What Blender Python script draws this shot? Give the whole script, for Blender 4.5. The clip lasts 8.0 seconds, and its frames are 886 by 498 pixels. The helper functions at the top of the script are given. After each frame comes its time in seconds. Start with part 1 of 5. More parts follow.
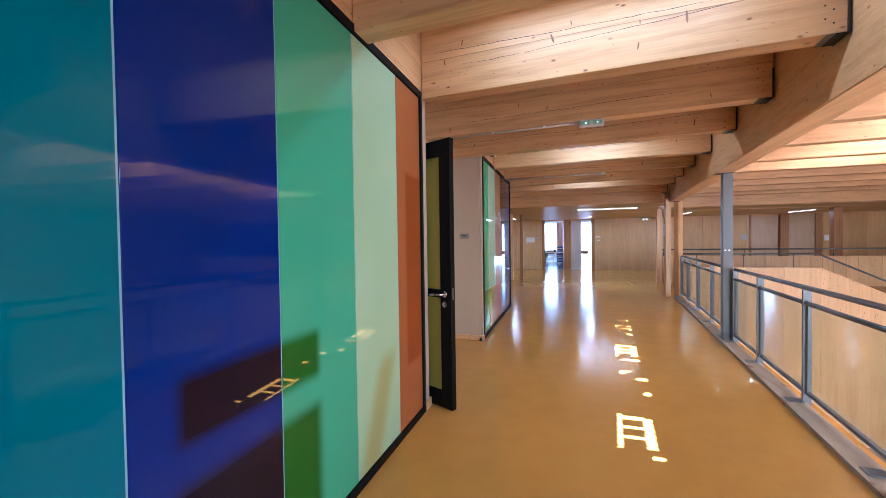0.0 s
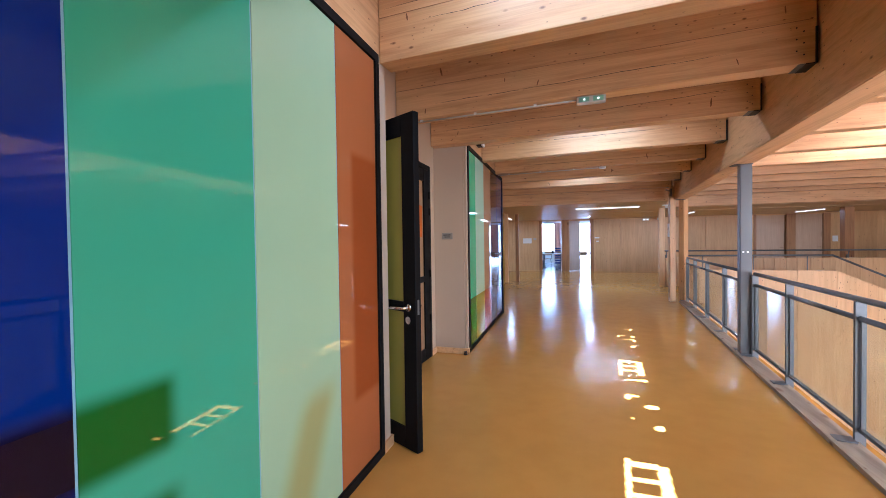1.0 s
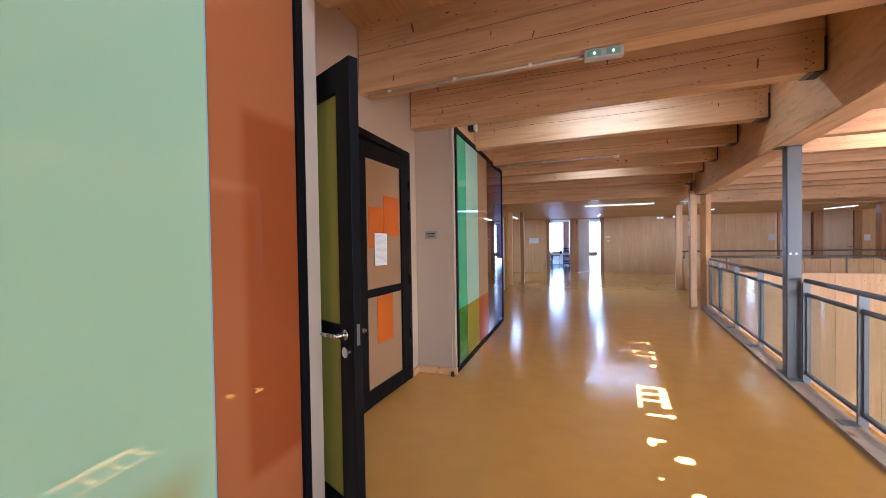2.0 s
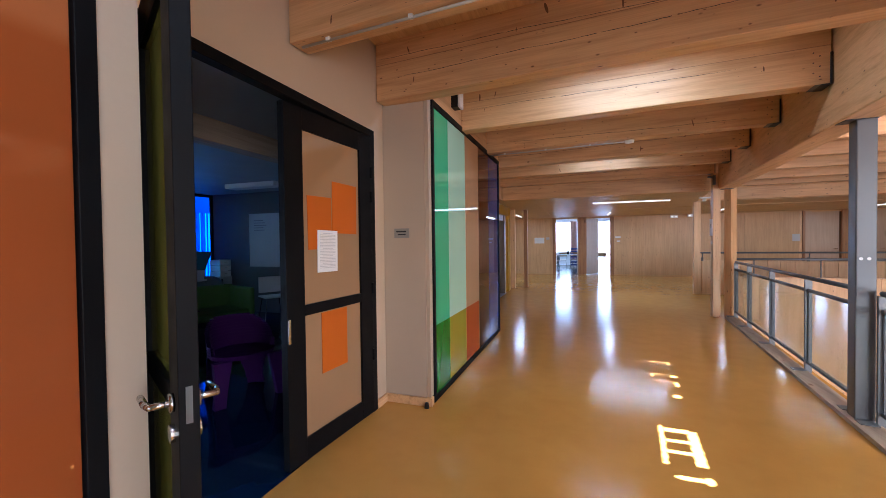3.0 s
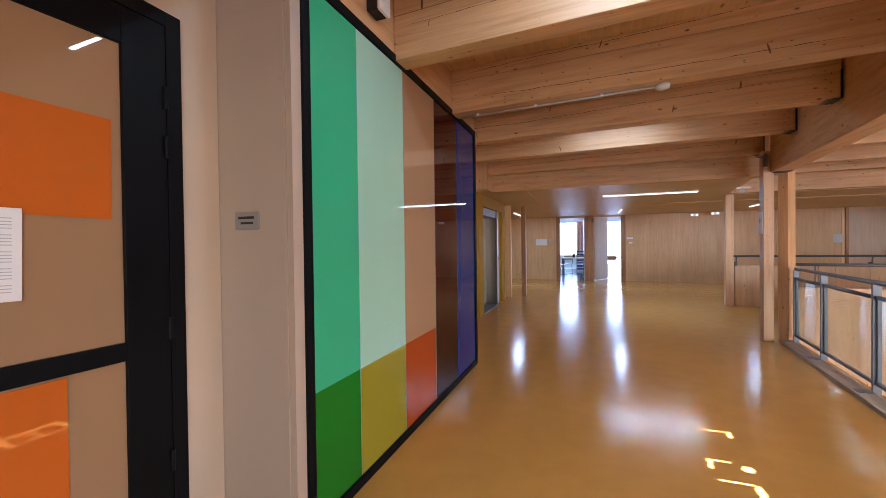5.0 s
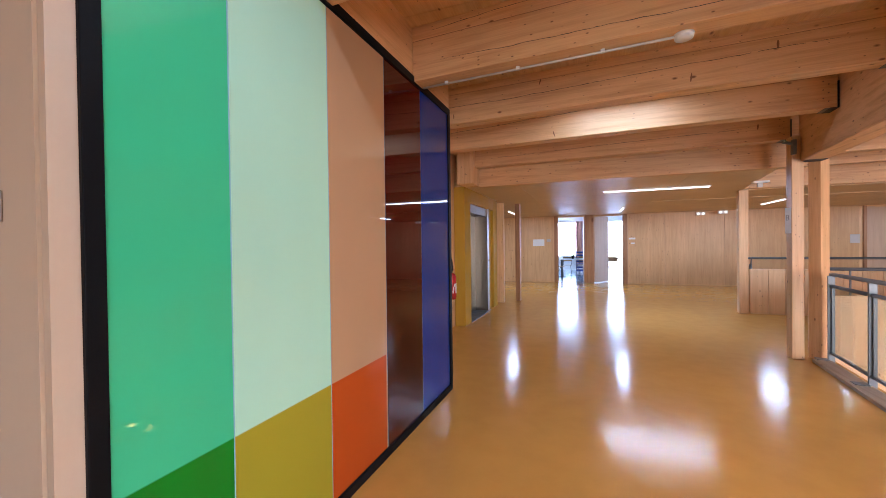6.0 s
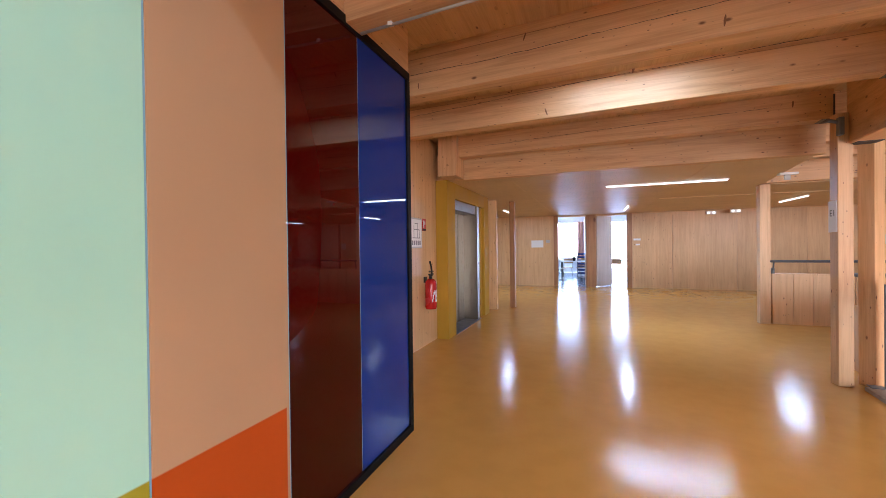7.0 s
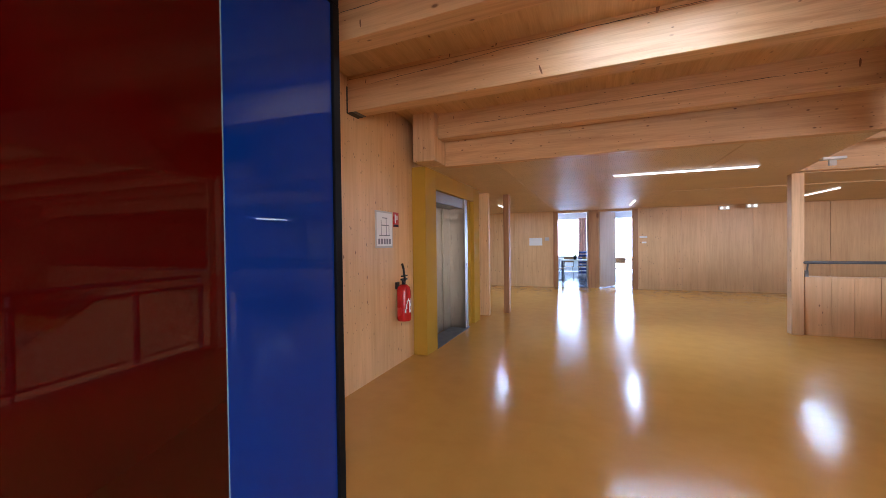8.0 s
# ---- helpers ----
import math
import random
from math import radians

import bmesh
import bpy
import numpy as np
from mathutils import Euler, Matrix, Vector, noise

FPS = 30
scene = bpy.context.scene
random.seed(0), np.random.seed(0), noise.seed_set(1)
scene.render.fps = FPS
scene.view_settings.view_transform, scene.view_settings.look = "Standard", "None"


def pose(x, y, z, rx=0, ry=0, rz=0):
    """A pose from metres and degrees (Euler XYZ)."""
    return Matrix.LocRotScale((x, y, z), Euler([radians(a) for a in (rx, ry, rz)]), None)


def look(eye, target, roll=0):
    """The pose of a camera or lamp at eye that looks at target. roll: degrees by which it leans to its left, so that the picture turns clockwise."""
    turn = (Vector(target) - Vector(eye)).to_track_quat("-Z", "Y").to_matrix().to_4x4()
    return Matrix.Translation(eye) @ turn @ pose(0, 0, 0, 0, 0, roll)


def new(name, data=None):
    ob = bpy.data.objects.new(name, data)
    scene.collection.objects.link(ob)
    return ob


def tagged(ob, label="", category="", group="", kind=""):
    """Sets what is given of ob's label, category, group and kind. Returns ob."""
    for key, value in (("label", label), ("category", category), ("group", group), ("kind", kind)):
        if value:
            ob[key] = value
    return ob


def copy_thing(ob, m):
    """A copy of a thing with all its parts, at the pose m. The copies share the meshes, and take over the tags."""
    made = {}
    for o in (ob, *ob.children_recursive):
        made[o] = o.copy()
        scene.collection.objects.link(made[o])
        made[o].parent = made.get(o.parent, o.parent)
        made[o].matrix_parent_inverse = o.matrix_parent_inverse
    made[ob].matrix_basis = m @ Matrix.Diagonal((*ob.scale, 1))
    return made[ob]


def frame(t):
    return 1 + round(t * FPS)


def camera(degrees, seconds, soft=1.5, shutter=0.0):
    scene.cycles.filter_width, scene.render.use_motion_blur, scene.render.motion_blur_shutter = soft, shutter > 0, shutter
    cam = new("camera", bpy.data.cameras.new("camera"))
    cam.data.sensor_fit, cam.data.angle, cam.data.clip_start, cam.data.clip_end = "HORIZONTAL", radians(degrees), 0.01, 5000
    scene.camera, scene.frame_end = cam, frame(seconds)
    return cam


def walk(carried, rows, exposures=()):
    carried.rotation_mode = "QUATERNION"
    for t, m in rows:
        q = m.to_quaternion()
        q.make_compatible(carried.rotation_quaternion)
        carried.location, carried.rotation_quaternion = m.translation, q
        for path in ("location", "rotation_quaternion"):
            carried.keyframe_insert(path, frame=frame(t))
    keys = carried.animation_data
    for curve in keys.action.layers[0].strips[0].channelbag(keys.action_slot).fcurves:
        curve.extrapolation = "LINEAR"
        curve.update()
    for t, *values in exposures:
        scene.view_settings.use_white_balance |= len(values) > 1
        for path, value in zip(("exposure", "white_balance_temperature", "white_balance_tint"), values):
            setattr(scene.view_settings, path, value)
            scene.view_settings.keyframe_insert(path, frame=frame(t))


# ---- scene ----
cam = camera(97.0, 8.0, soft=0.8)
PATH = [
    (0, (0.003, 0.134, 1.438), (-0.594, 2.043, 1.396), -0.8),
    (0.5, (0.015, 0.469, 1.414), (-0.579, 2.379, 1.373), -0.8),
    (1, (0.036, 0.837, 1.426), (-0.555, 2.747, 1.39), -0.8),
    (1.5, (0.05, 1.241, 1.423), (-0.559, 3.146, 1.389), -0.9),
    (3, (0.101, 2.526, 1.421), (-0.569, 4.41, 1.384), -0.7),
    (3.5, (0.063, 2.96, 1.4), (-0.619, 4.84, 1.37), -0.7),
    (4, (0.034, 3.39, 1.404), (-0.655, 5.268, 1.378), -0.7),
    (4.5, (0.063, 3.839, 1.403), (-0.628, 5.716, 1.374), -0.7),
    (5, (0.093, 4.265, 1.379), (-0.607, 6.138, 1.356), -0.7),
    (6.5, (0.124, 5.535, 1.386), (-0.579, 7.407, 1.367), -0.7),
    (7, (0.138, 5.985, 1.381), (-0.575, 7.853, 1.367), -0.7),
    (7.5, (0.135, 6.444, 1.389), (-0.577, 8.313, 1.374), -0.7),
    (8, (0.082, 6.94, 1.4), (-0.634, 8.808, 1.372), -0.7),
]
walk(cam, [(t, look(eye, target, roll)) for t, eye, target, roll in PATH], [(0, 4.62, 5400, 14), (1.5, 4.62, 5400, 14), (3.2, 4.42, 5700, 15), (4.6, 4.42, 5750, 15), (6.5, 5.12, 5800, 17), (8, 4.88, 5850, 16)])

# ---------------------------------------------------------------- light
SUN_X, SUN_Y, MASK_Z = 3.80, 0.34, 3.27   # run of the sun's rays from the floor up to the roof mask
world = bpy.data.worlds.new("sky")
scene.world = world
world.use_nodes = True
wn = world.node_tree
sky = wn.nodes.new("ShaderNodeTexSky")
sky.sky_type = "NISHITA"
sky.sun_disc = False
sky.sun_elevation = math.atan2(MASK_Z, math.hypot(SUN_X, SUN_Y))
sky.sun_rotation = math.atan2(SUN_X, SUN_Y)
wn.links.new(sky.outputs[0], wn.nodes["Background"].inputs[0])
wn.nodes["Background"].inputs[1].default_value = 0.05

sun = new("sun", bpy.data.lights.new("sun", "SUN"))
sun.data.energy = 5.0
sun.data.angle = radians(0.2)
sun.data.color = (1.0, 0.97, 0.94)
sun.matrix_world = look((SUN_X * 3, SUN_Y * 3, MASK_Z * 3), (0, 0, 0))


def area(name, eye, target, sx, sy, watts, color):
    lamp = new(name, bpy.data.lights.new(name, "AREA"))
    lamp.data.shape, lamp.data.size, lamp.data.size_y = "RECTANGLE", sx, sy
    lamp.data.energy, lamp.data.color = watts, color
    lamp.matrix_world = look(eye, target)
    return lamp


TUBE = (0.62, 0.80, 1.0)
# Added lamp standing in for sky through a roof opening out of view.
area("skylight_glow", (10.8, -0.45, 3.5), (10.8, -0.44, 0), 3.4, 3.7, 8, (0.96, 0.96, 1.0))
# Fill added to light the hall beams' near faces, from an invented window.
area("window_glow", (7.6, -3.1, 0.9), (7.6, 10, 0.9), 8.6, 4.4, 33, (0.97, 0.96, 1.0))

# ---------------------------------------------------------------- materials


def material(name, rough=0.5, metal=0.0, color=(0.5, 0.5, 0.5)):
    m = bpy.data.materials.new(name)
    m.use_nodes = True
    b = m.node_tree.nodes["Principled BSDF"]
    b.inputs["Base Color"].default_value = (*color, 1)
    b.inputs["Roughness"].default_value = rough
    b.inputs["Metallic"].default_value = metal
    return m, m.node_tree, b


def node(nt, kind, **values):
    n = nt.nodes.new(kind)
    for key, value in values.items():
        n.inputs[key.replace("_", " ")].default_value = value
    return n


def coords(nt, scale, shift=True):
    """Object coordinates, moved by each object's own random number, and stretched."""
    tc = nt.nodes.new("ShaderNodeTexCoord")
    mp = node(nt, "ShaderNodeMapping", Scale=scale)
    if shift:
        info = nt.nodes.new("ShaderNodeObjectInfo")
        mul = nt.nodes.new("ShaderNodeVectorMath")
        mul.operation = "SCALE"
        mul.inputs[0].default_value = (37.0, 23.0, 51.0)
        nt.links.new(info.outputs["Random"], mul.inputs["Scale"])
        add = nt.nodes.new("ShaderNodeVectorMath")
        nt.links.new(tc.outputs["Object"], add.inputs[0])
        nt.links.new(mul.outputs[0], add.inputs[1])
        nt.links.new(add.outputs[0], mp.inputs[0])
    else:
        nt.links.new(tc.outputs["Object"], mp.inputs[0])
    return mp


def ramp(nt, source, stops):
    r = nt.nodes.new("ShaderNodeValToRGB")
    while len(r.color_ramp.elements) < len(stops):
        r.color_ramp.elements.new(0.5)
    for e, (p, c) in zip(r.color_ramp.elements, stops):
        e.position, e.color = p, (*c, 1)
    nt.links.new(source, r.inputs[0])
    return r


def mix(nt, a, b, fac, mode="MIX"):
    m = nt.nodes.new("ShaderNodeMix")
    m.data_type, m.blend_type = "RGBA", mode
    for sock, v in ((m.inputs[6], a), (m.inputs[7], b), (m.inputs[0], fac)):
        if isinstance(v, bpy.types.NodeSocket):
            nt.links.new(v, sock)
        else:
            sock.default_value = (*v, 1) if isinstance(v, tuple) else v
    return m.outputs[2]


def bump(nt, b, source, strength, distance=0.002):
    n = node(nt, "ShaderNodeBump", Strength=strength, Distance=distance)
    nt.links.new(source, n.inputs["Height"])
    nt.links.new(n.outputs[0], b.inputs["Normal"])


def wood(name, pale, dark, axis, knots=2.2, board=0.0, rough=0.45, grain=1.0, rare=0.0):
    """Spruce with its grain along axis (0, 1, 2), knots, and boards of a width along the two other axes."""
    m, nt, b = material(name, rough)
    long_, cross = 0.55, 9.0
    s = [cross, cross, cross]
    s[axis] = long_
    mp = coords(nt, s)
    n1 = node(nt, "ShaderNodeTexNoise", Scale=2.2, Detail=6.0, Roughness=0.62, Distortion=0.35)
    nt.links.new(mp.outputs[0], n1.inputs["Vector"])
    fine = [70.0, 70.0, 70.0]
    fine[axis] = 1.6
    mp2 = coords(nt, fine)
    n2 = node(nt, "ShaderNodeTexNoise", Scale=2.0, Detail=3.0)
    nt.links.new(mp2.outputs[0], n2.inputs["Vector"])
    mp3 = coords(nt, (0.7, 0.7, 0.7))
    n3 = node(nt, "ShaderNodeTexNoise", Scale=1.3, Detail=3.0)
    nt.links.new(mp3.outputs[0], n3.inputs["Vector"])
    r = ramp(nt, n1.outputs[0], [(0.30, dark), (0.52, pale), (0.78, tuple(min(1, c * 1.1) for c in pale))])
    f2 = ramp(nt, n2.outputs[0], [(0.35, (0.86, 0.82, 0.76)), (0.62, (1, 1, 1))])
    c = mix(nt, r.outputs[0], f2.outputs[0], 0.55 * grain, "MULTIPLY")
    f3 = ramp(nt, n3.outputs[0], [(0.3, (0.88, 0.85, 0.82)), (0.7, (1.04, 1.02, 1.0))])
    c = mix(nt, c, f3.outputs[0], 1.0, "MULTIPLY")
    own = nt.nodes.new("ShaderNodeObjectInfo")
    f5 = ramp(nt, own.outputs["Random"], [(0.0, (0.90, 0.87, 0.84)), (0.5, (1.0, 0.98, 0.96)), (1.0, (1.05, 1.05, 1.06))])
    c = mix(nt, c, f5.outputs[0], 1.0, "MULTIPLY")
    if board:
        # boards side by side in one panel, each of its own tone
        tc = coords(nt, (1, 1, 1), False)
        sep = nt.nodes.new("ShaderNodeSeparateXYZ")
        nt.links.new(tc.outputs[0], sep.inputs[0])
        add = nt.nodes.new("ShaderNodeMath")
        nt.links.new(sep.outputs[0 if axis != 0 else 2], add.inputs[0])
        nt.links.new(sep.outputs[1 if axis != 1 else 0], add.inputs[1])
        div = nt.nodes.new("ShaderNodeMath")
        div.operation = "DIVIDE"
        nt.links.new(add.outputs[0], div.inputs[0])
        div.inputs[1].default_value = board
        fl = nt.nodes.new("ShaderNodeMath")
        fl.operation = "FLOOR"
        nt.links.new(div.outputs[0], fl.inputs[0])
        wn_ = nt.nodes.new("ShaderNodeTexWhiteNoise")
        wn_.noise_dimensions = "1D"
        nt.links.new(fl.outputs[0], wn_.inputs["W"])
        f4 = ramp(nt, wn_.outputs[0], [(0.0, (0.94, 0.92, 0.90)), (1.0, (1.02, 1.01, 1.0))])
        c = mix(nt, c, f4.outputs[0], 1.0, "MULTIPLY")
    for dots, few in ((1.0, 0.30 + rare), (2.1, 0.44 + rare)):
        ks = [3.0, 3.0, 3.0]
        ks[axis] = 1.5
        mp4 = coords(nt, ks)
        v = node(nt, "ShaderNodeTexVoronoi", Scale=knots * dots, Randomness=1.0)
        nt.links.new(mp4.outputs[0], v.inputs["Vector"])
        vc = nt.nodes.new("ShaderNodeSeparateColor")
        nt.links.new(v.outputs["Color"], vc.inputs[0])
        size = nt.nodes.new("ShaderNodeMath")
        size.operation = "MULTIPLY_ADD"
        nt.links.new(vc.outputs[1], size.inputs[0])
        size.inputs[1].default_value, size.inputs[2].default_value = 1.1, 0.32
        dist = nt.nodes.new("ShaderNodeMath")
        dist.operation = "DIVIDE"
        nt.links.new(v.outputs["Distance"], dist.inputs[0])
        nt.links.new(size.outputs[0], dist.inputs[1])
        k = ramp(nt, dist.outputs[0], [(0.055, (1, 1, 1)), (0.085, (0.55, 0.55, 0.55)), (0.13, (0, 0, 0))])
        some = ramp(nt, vc.outputs[0], [(few, (0, 0, 0)), (few + 0.12, (0.95, 0.95, 0.95))])
        c = mix(nt, c, (0.17, 0.07, 0.026), mix(nt, k.outputs[0], some.outputs[0], 1.0, "MULTIPLY"))
    nt.links.new(c, b.inputs["Base Color"])
    bump(nt, b, n2.outputs[0], 0.12)
    return m


PALE, DARK = (0.72, 0.445, 0.22), (0.56, 0.31, 0.135)
W_X = wood("spruce_along_x", PALE, DARK, 0, 4.4)
W_Y = wood("spruce_along_y", PALE, DARK, 1, 3.8)
W_Z = wood("spruce_upright", (0.72, 0.465, 0.245), (0.60, 0.355, 0.165), 2, 5.2)
W_WALL = wood("clt_wall", (0.73, 0.48, 0.245), (0.66, 0.405, 0.19), 2, 5.0, 0.19, 0.4, 0.7, 0.04)
W_CEIL = wood("clt_ceiling", (0.68, 0.445, 0.21), (0.58, 0.35, 0.15), 1, 3.0, 0.21)
W_FRAME = wood("stained_frame", (0.40, 0.20, 0.085), (0.29, 0.135, 0.055), 2, 0.8)
W_DOOR = wood("door_veneer", (0.56, 0.40, 0.28), (0.52, 0.36, 0.245), 2, 0.1, 0, 0.35, 0.5)
W_KNOT = wood("branch_mark_brown", (0.22, 0.10, 0.04), (0.13, 0.055, 0.022), 2, 0.5)
W_KERB = wood("grey_kerb_wood", (0.42, 0.33, 0.24), (0.30, 0.23, 0.16), 1, 1.4, 0, 0.6)


def speckled(name, color, rough, amount=0.12, scale=3.0, metal=0.0, relief=0.05, coat=0.0, spec=0.5):
    m, nt, b = material(name, rough, metal)
    b.inputs["Specular IOR Level"].default_value = spec
    mp = coords(nt, (1, 1, 1))
    n1 = node(nt, "ShaderNodeTexNoise", Scale=scale, Detail=5.0)
    nt.links.new(mp.outputs[0], n1.inputs["Vector"])
    n2 = node(nt, "ShaderNodeTexNoise", Scale=scale * 40, Detail=2.0)
    nt.links.new(mp.outputs[0], n2.inputs["Vector"])
    lo, hi = tuple(c * (1 - amount) for c in color), tuple(min(1, c * (1 + amount)) for c in color)
    r = ramp(nt, n1.outputs[0], [(0.3, lo), (0.7, hi)])
    c = mix(nt, r.outputs[0], lo, n2.outputs[0])
    nt.links.new(c, b.inputs["Base Color"])
    rr = ramp(nt, n1.outputs[0], [(0.3, (rough * 0.8,) * 3), (0.7, (min(1, rough * 1.2),) * 3)])
    nt.links.new(rr.outputs[0], b.inputs["Roughness"])
    b.inputs["Coat Weight"].default_value = coat
    bump(nt, b, n2.outputs[0], relief)
    return m


def floor_material(name, color, rough, spec=0.23, wave=0.10):
    """Poured resin floor: satin, slightly wavy, with faint scuffs."""
    m, nt, b = material(name, rough)
    b.inputs["Specular IOR Level"].default_value = spec
    mp = coords(nt, (1, 1, 1), False)
    n1 = node(nt, "ShaderNodeTexNoise", Scale=0.6, Detail=4.0)
    n2 = node(nt, "ShaderNodeTexNoise", Scale=5.0, Detail=6.0)
    n3 = node(nt, "ShaderNodeTexNoise", Scale=160.0, Detail=2.0)
    n4 = node(nt, "ShaderNodeTexNoise", Scale=1.1, Detail=1.0)
    for n in (n1, n2, n3, n4):
        nt.links.new(mp.outputs[0], n.inputs["Vector"])
    r = ramp(nt, n1.outputs[0], [(0.3, tuple(c * 0.92 for c in color)), (0.7, tuple(c * 1.05 for c in color))])
    s = ramp(nt, n2.outputs[0], [(0.35, (0.95, 0.94, 0.92)), (0.6, (1, 1, 1))])
    c = mix(nt, r.outputs[0], s.outputs[0], 1.0, "MULTIPLY")
    nt.links.new(c, b.inputs["Base Color"])
    rr = ramp(nt, n2.outputs[0], [(0.3, (rough * 0.85,) * 3), (0.7, (rough * 1.25,) * 3)])
    nt.links.new(rr.outputs[0], b.inputs["Roughness"])
    add = nt.nodes.new("ShaderNodeMath")
    add.operation = "MULTIPLY_ADD"
    nt.links.new(n4.outputs[0], add.inputs[0])
    add.inputs[1].default_value = 9.0
    nt.links.new(n3.outputs[0], add.inputs[2])
    bump(nt, b, add.outputs[0], wave, 0.002)
    return m


FLOOR = floor_material("ochre_resin", (0.555, 0.276, 0.060), 0.145)
FLOOR_BLUE = floor_material("blue_vinyl", (0.003, 0.013, 0.045), 0.03, 0.2, 0.02)
FLOOR_GREY = floor_material("grey_vinyl", (0.22, 0.25, 0.30), 0.18)
SCREED = speckled("pale_screed", (0.30, 0.27, 0.25), 0.6, 0.06, 1.0)
PLASTER = speckled("white_plaster", (0.48, 0.37, 0.27), 0.7, 0.03, 1.5)
ROOM_WHITE = speckled("white_room_paint", (0.80, 0.79, 0.77), 0.7, 0.02, 1.5)
PLASTER_WARM = speckled("cream_plaster", (0.57, 0.44, 0.31), 0.7, 0.03, 1.5)
BLACK = speckled("black_aluminium", (0.006, 0.006, 0.007), 0.5, 0.2, 4.0, spec=0.10)
STEEL = speckled("galvanised_steel", (0.17, 0.175, 0.18), 0.42, 0.15, 9.0, 0.35, spec=0.3)
STEEL_PAINT = speckled("grey_painted_steel", (0.12, 0.122, 0.125), 0.4, 0.08, 6.0, 0.3)
BRACKET = speckled("dark_steel", (0.05, 0.05, 0.055), 0.45, 0.2, 6.0, 0.8)
CHROME = speckled("brushed_handle", (0.62, 0.60, 0.57), 0.22, 0.05, 8.0, 1.0)
GOLD = speckled("ochre_lacquer", (0.45, 0.25, 0.03), 0.6, 0.06, 3.0, spec=0.08)
RED = speckled("red_lacquer", (0.50, 0.015, 0.015), 0.25, 0.05, 3.0)
RUBBER = speckled("black_rubber", (0.01, 0.01, 0.01), 0.5, 0.1, 5.0)
WHITE = speckled("white_plastic", (0.80, 0.79, 0.77), 0.35, 0.03, 5.0)
PAPER = speckled("white_paper", (0.82, 0.81, 0.79), 0.8, 0.02, 5.0)
INK = speckled("grey_ink", (0.25, 0.25, 0.27), 0.8, 0.1, 5.0)
GREY = speckled("grey_plate", (0.52, 0.50, 0.47), 0.4, 0.05, 5.0)
ORANGE_CARD = speckled("orange_card", (0.56, 0.125, 0.014), 0.03, 0.05, 4.0, relief=0.0, spec=0.3)
SIGN = speckled("dull_sign_plate", (0.30, 0.27, 0.235), 0.4, 0.05, 5.0)
FAINT_INK = speckled("faint_print", (0.50, 0.50, 0.51), 0.8, 0.1, 5.0)
GREEN_FABRIC = speckled("green_felt", (0.09, 0.20, 0.045), 0.85, 0.15, 12.0)
ARM_FABRIC = speckled("grey_felt", (0.13, 0.145, 0.16), 0.85, 0.12, 10.0)
PURPLE = speckled("purple_plastic", (0.045, 0.006, 0.08), 0.65, 0.1, 4.0, spec=0.12)
DARK_TOP = speckled("dark_tabletop", (0.025, 0.025, 0.03), 0.6, 0.1, 4.0, spec=0.1)
LOUVRE = speckled("pale_louvre", (0.66, 0.67, 0.72), 0.5, 0.04, 2.0)
ln_ = LOUVRE.node_tree
tl_ = node(ln_, "ShaderNodeBsdfTranslucent", Color=(0.62, 0.66, 0.74, 1))
mx_ = node(ln_, "ShaderNodeMixShader", Fac=0.65)
ln_.links.new(ln_.nodes["Principled BSDF"].outputs[0], mx_.inputs[1])
ln_.links.new(tl_.outputs[0], mx_.inputs[2])
ln_.links.new(mx_.outputs[0], ln_.nodes["Material Output"].inputs[0])
# Mask fabric passes some sun, which brightens the hall beams beside it.
SUN_MASK = speckled("sun_mask_fabric", (0.70, 0.66, 0.60), 0.8, 0.03, 2.0)
sn_ = SUN_MASK.node_tree
ts_ = node(sn_, "ShaderNodeBsdfTranslucent", Color=(0.75, 0.70, 0.66, 1))
ms_ = node(sn_, "ShaderNodeMixShader", Fac=0.65)
sn_.links.new(sn_.nodes["Principled BSDF"].outputs[0], ms_.inputs[1])
sn_.links.new(ts_.outputs[0], ms_.inputs[2])
sn_.links.new(ms_.outputs[0], sn_.nodes["Material Output"].inputs[0])
CURTAIN = speckled("salmon_curtain", (0.70, 0.36, 0.26), 0.85, 0.08, 6.0)
BLUE_PLASTIC = speckled("blue_tray", (0.03, 0.06, 0.25), 0.4, 0.08, 6.0)
CHAIR_WOOD = wood("chair_beech", (0.48, 0.30, 0.16), (0.38, 0.22, 0.11), 2, 0.1)


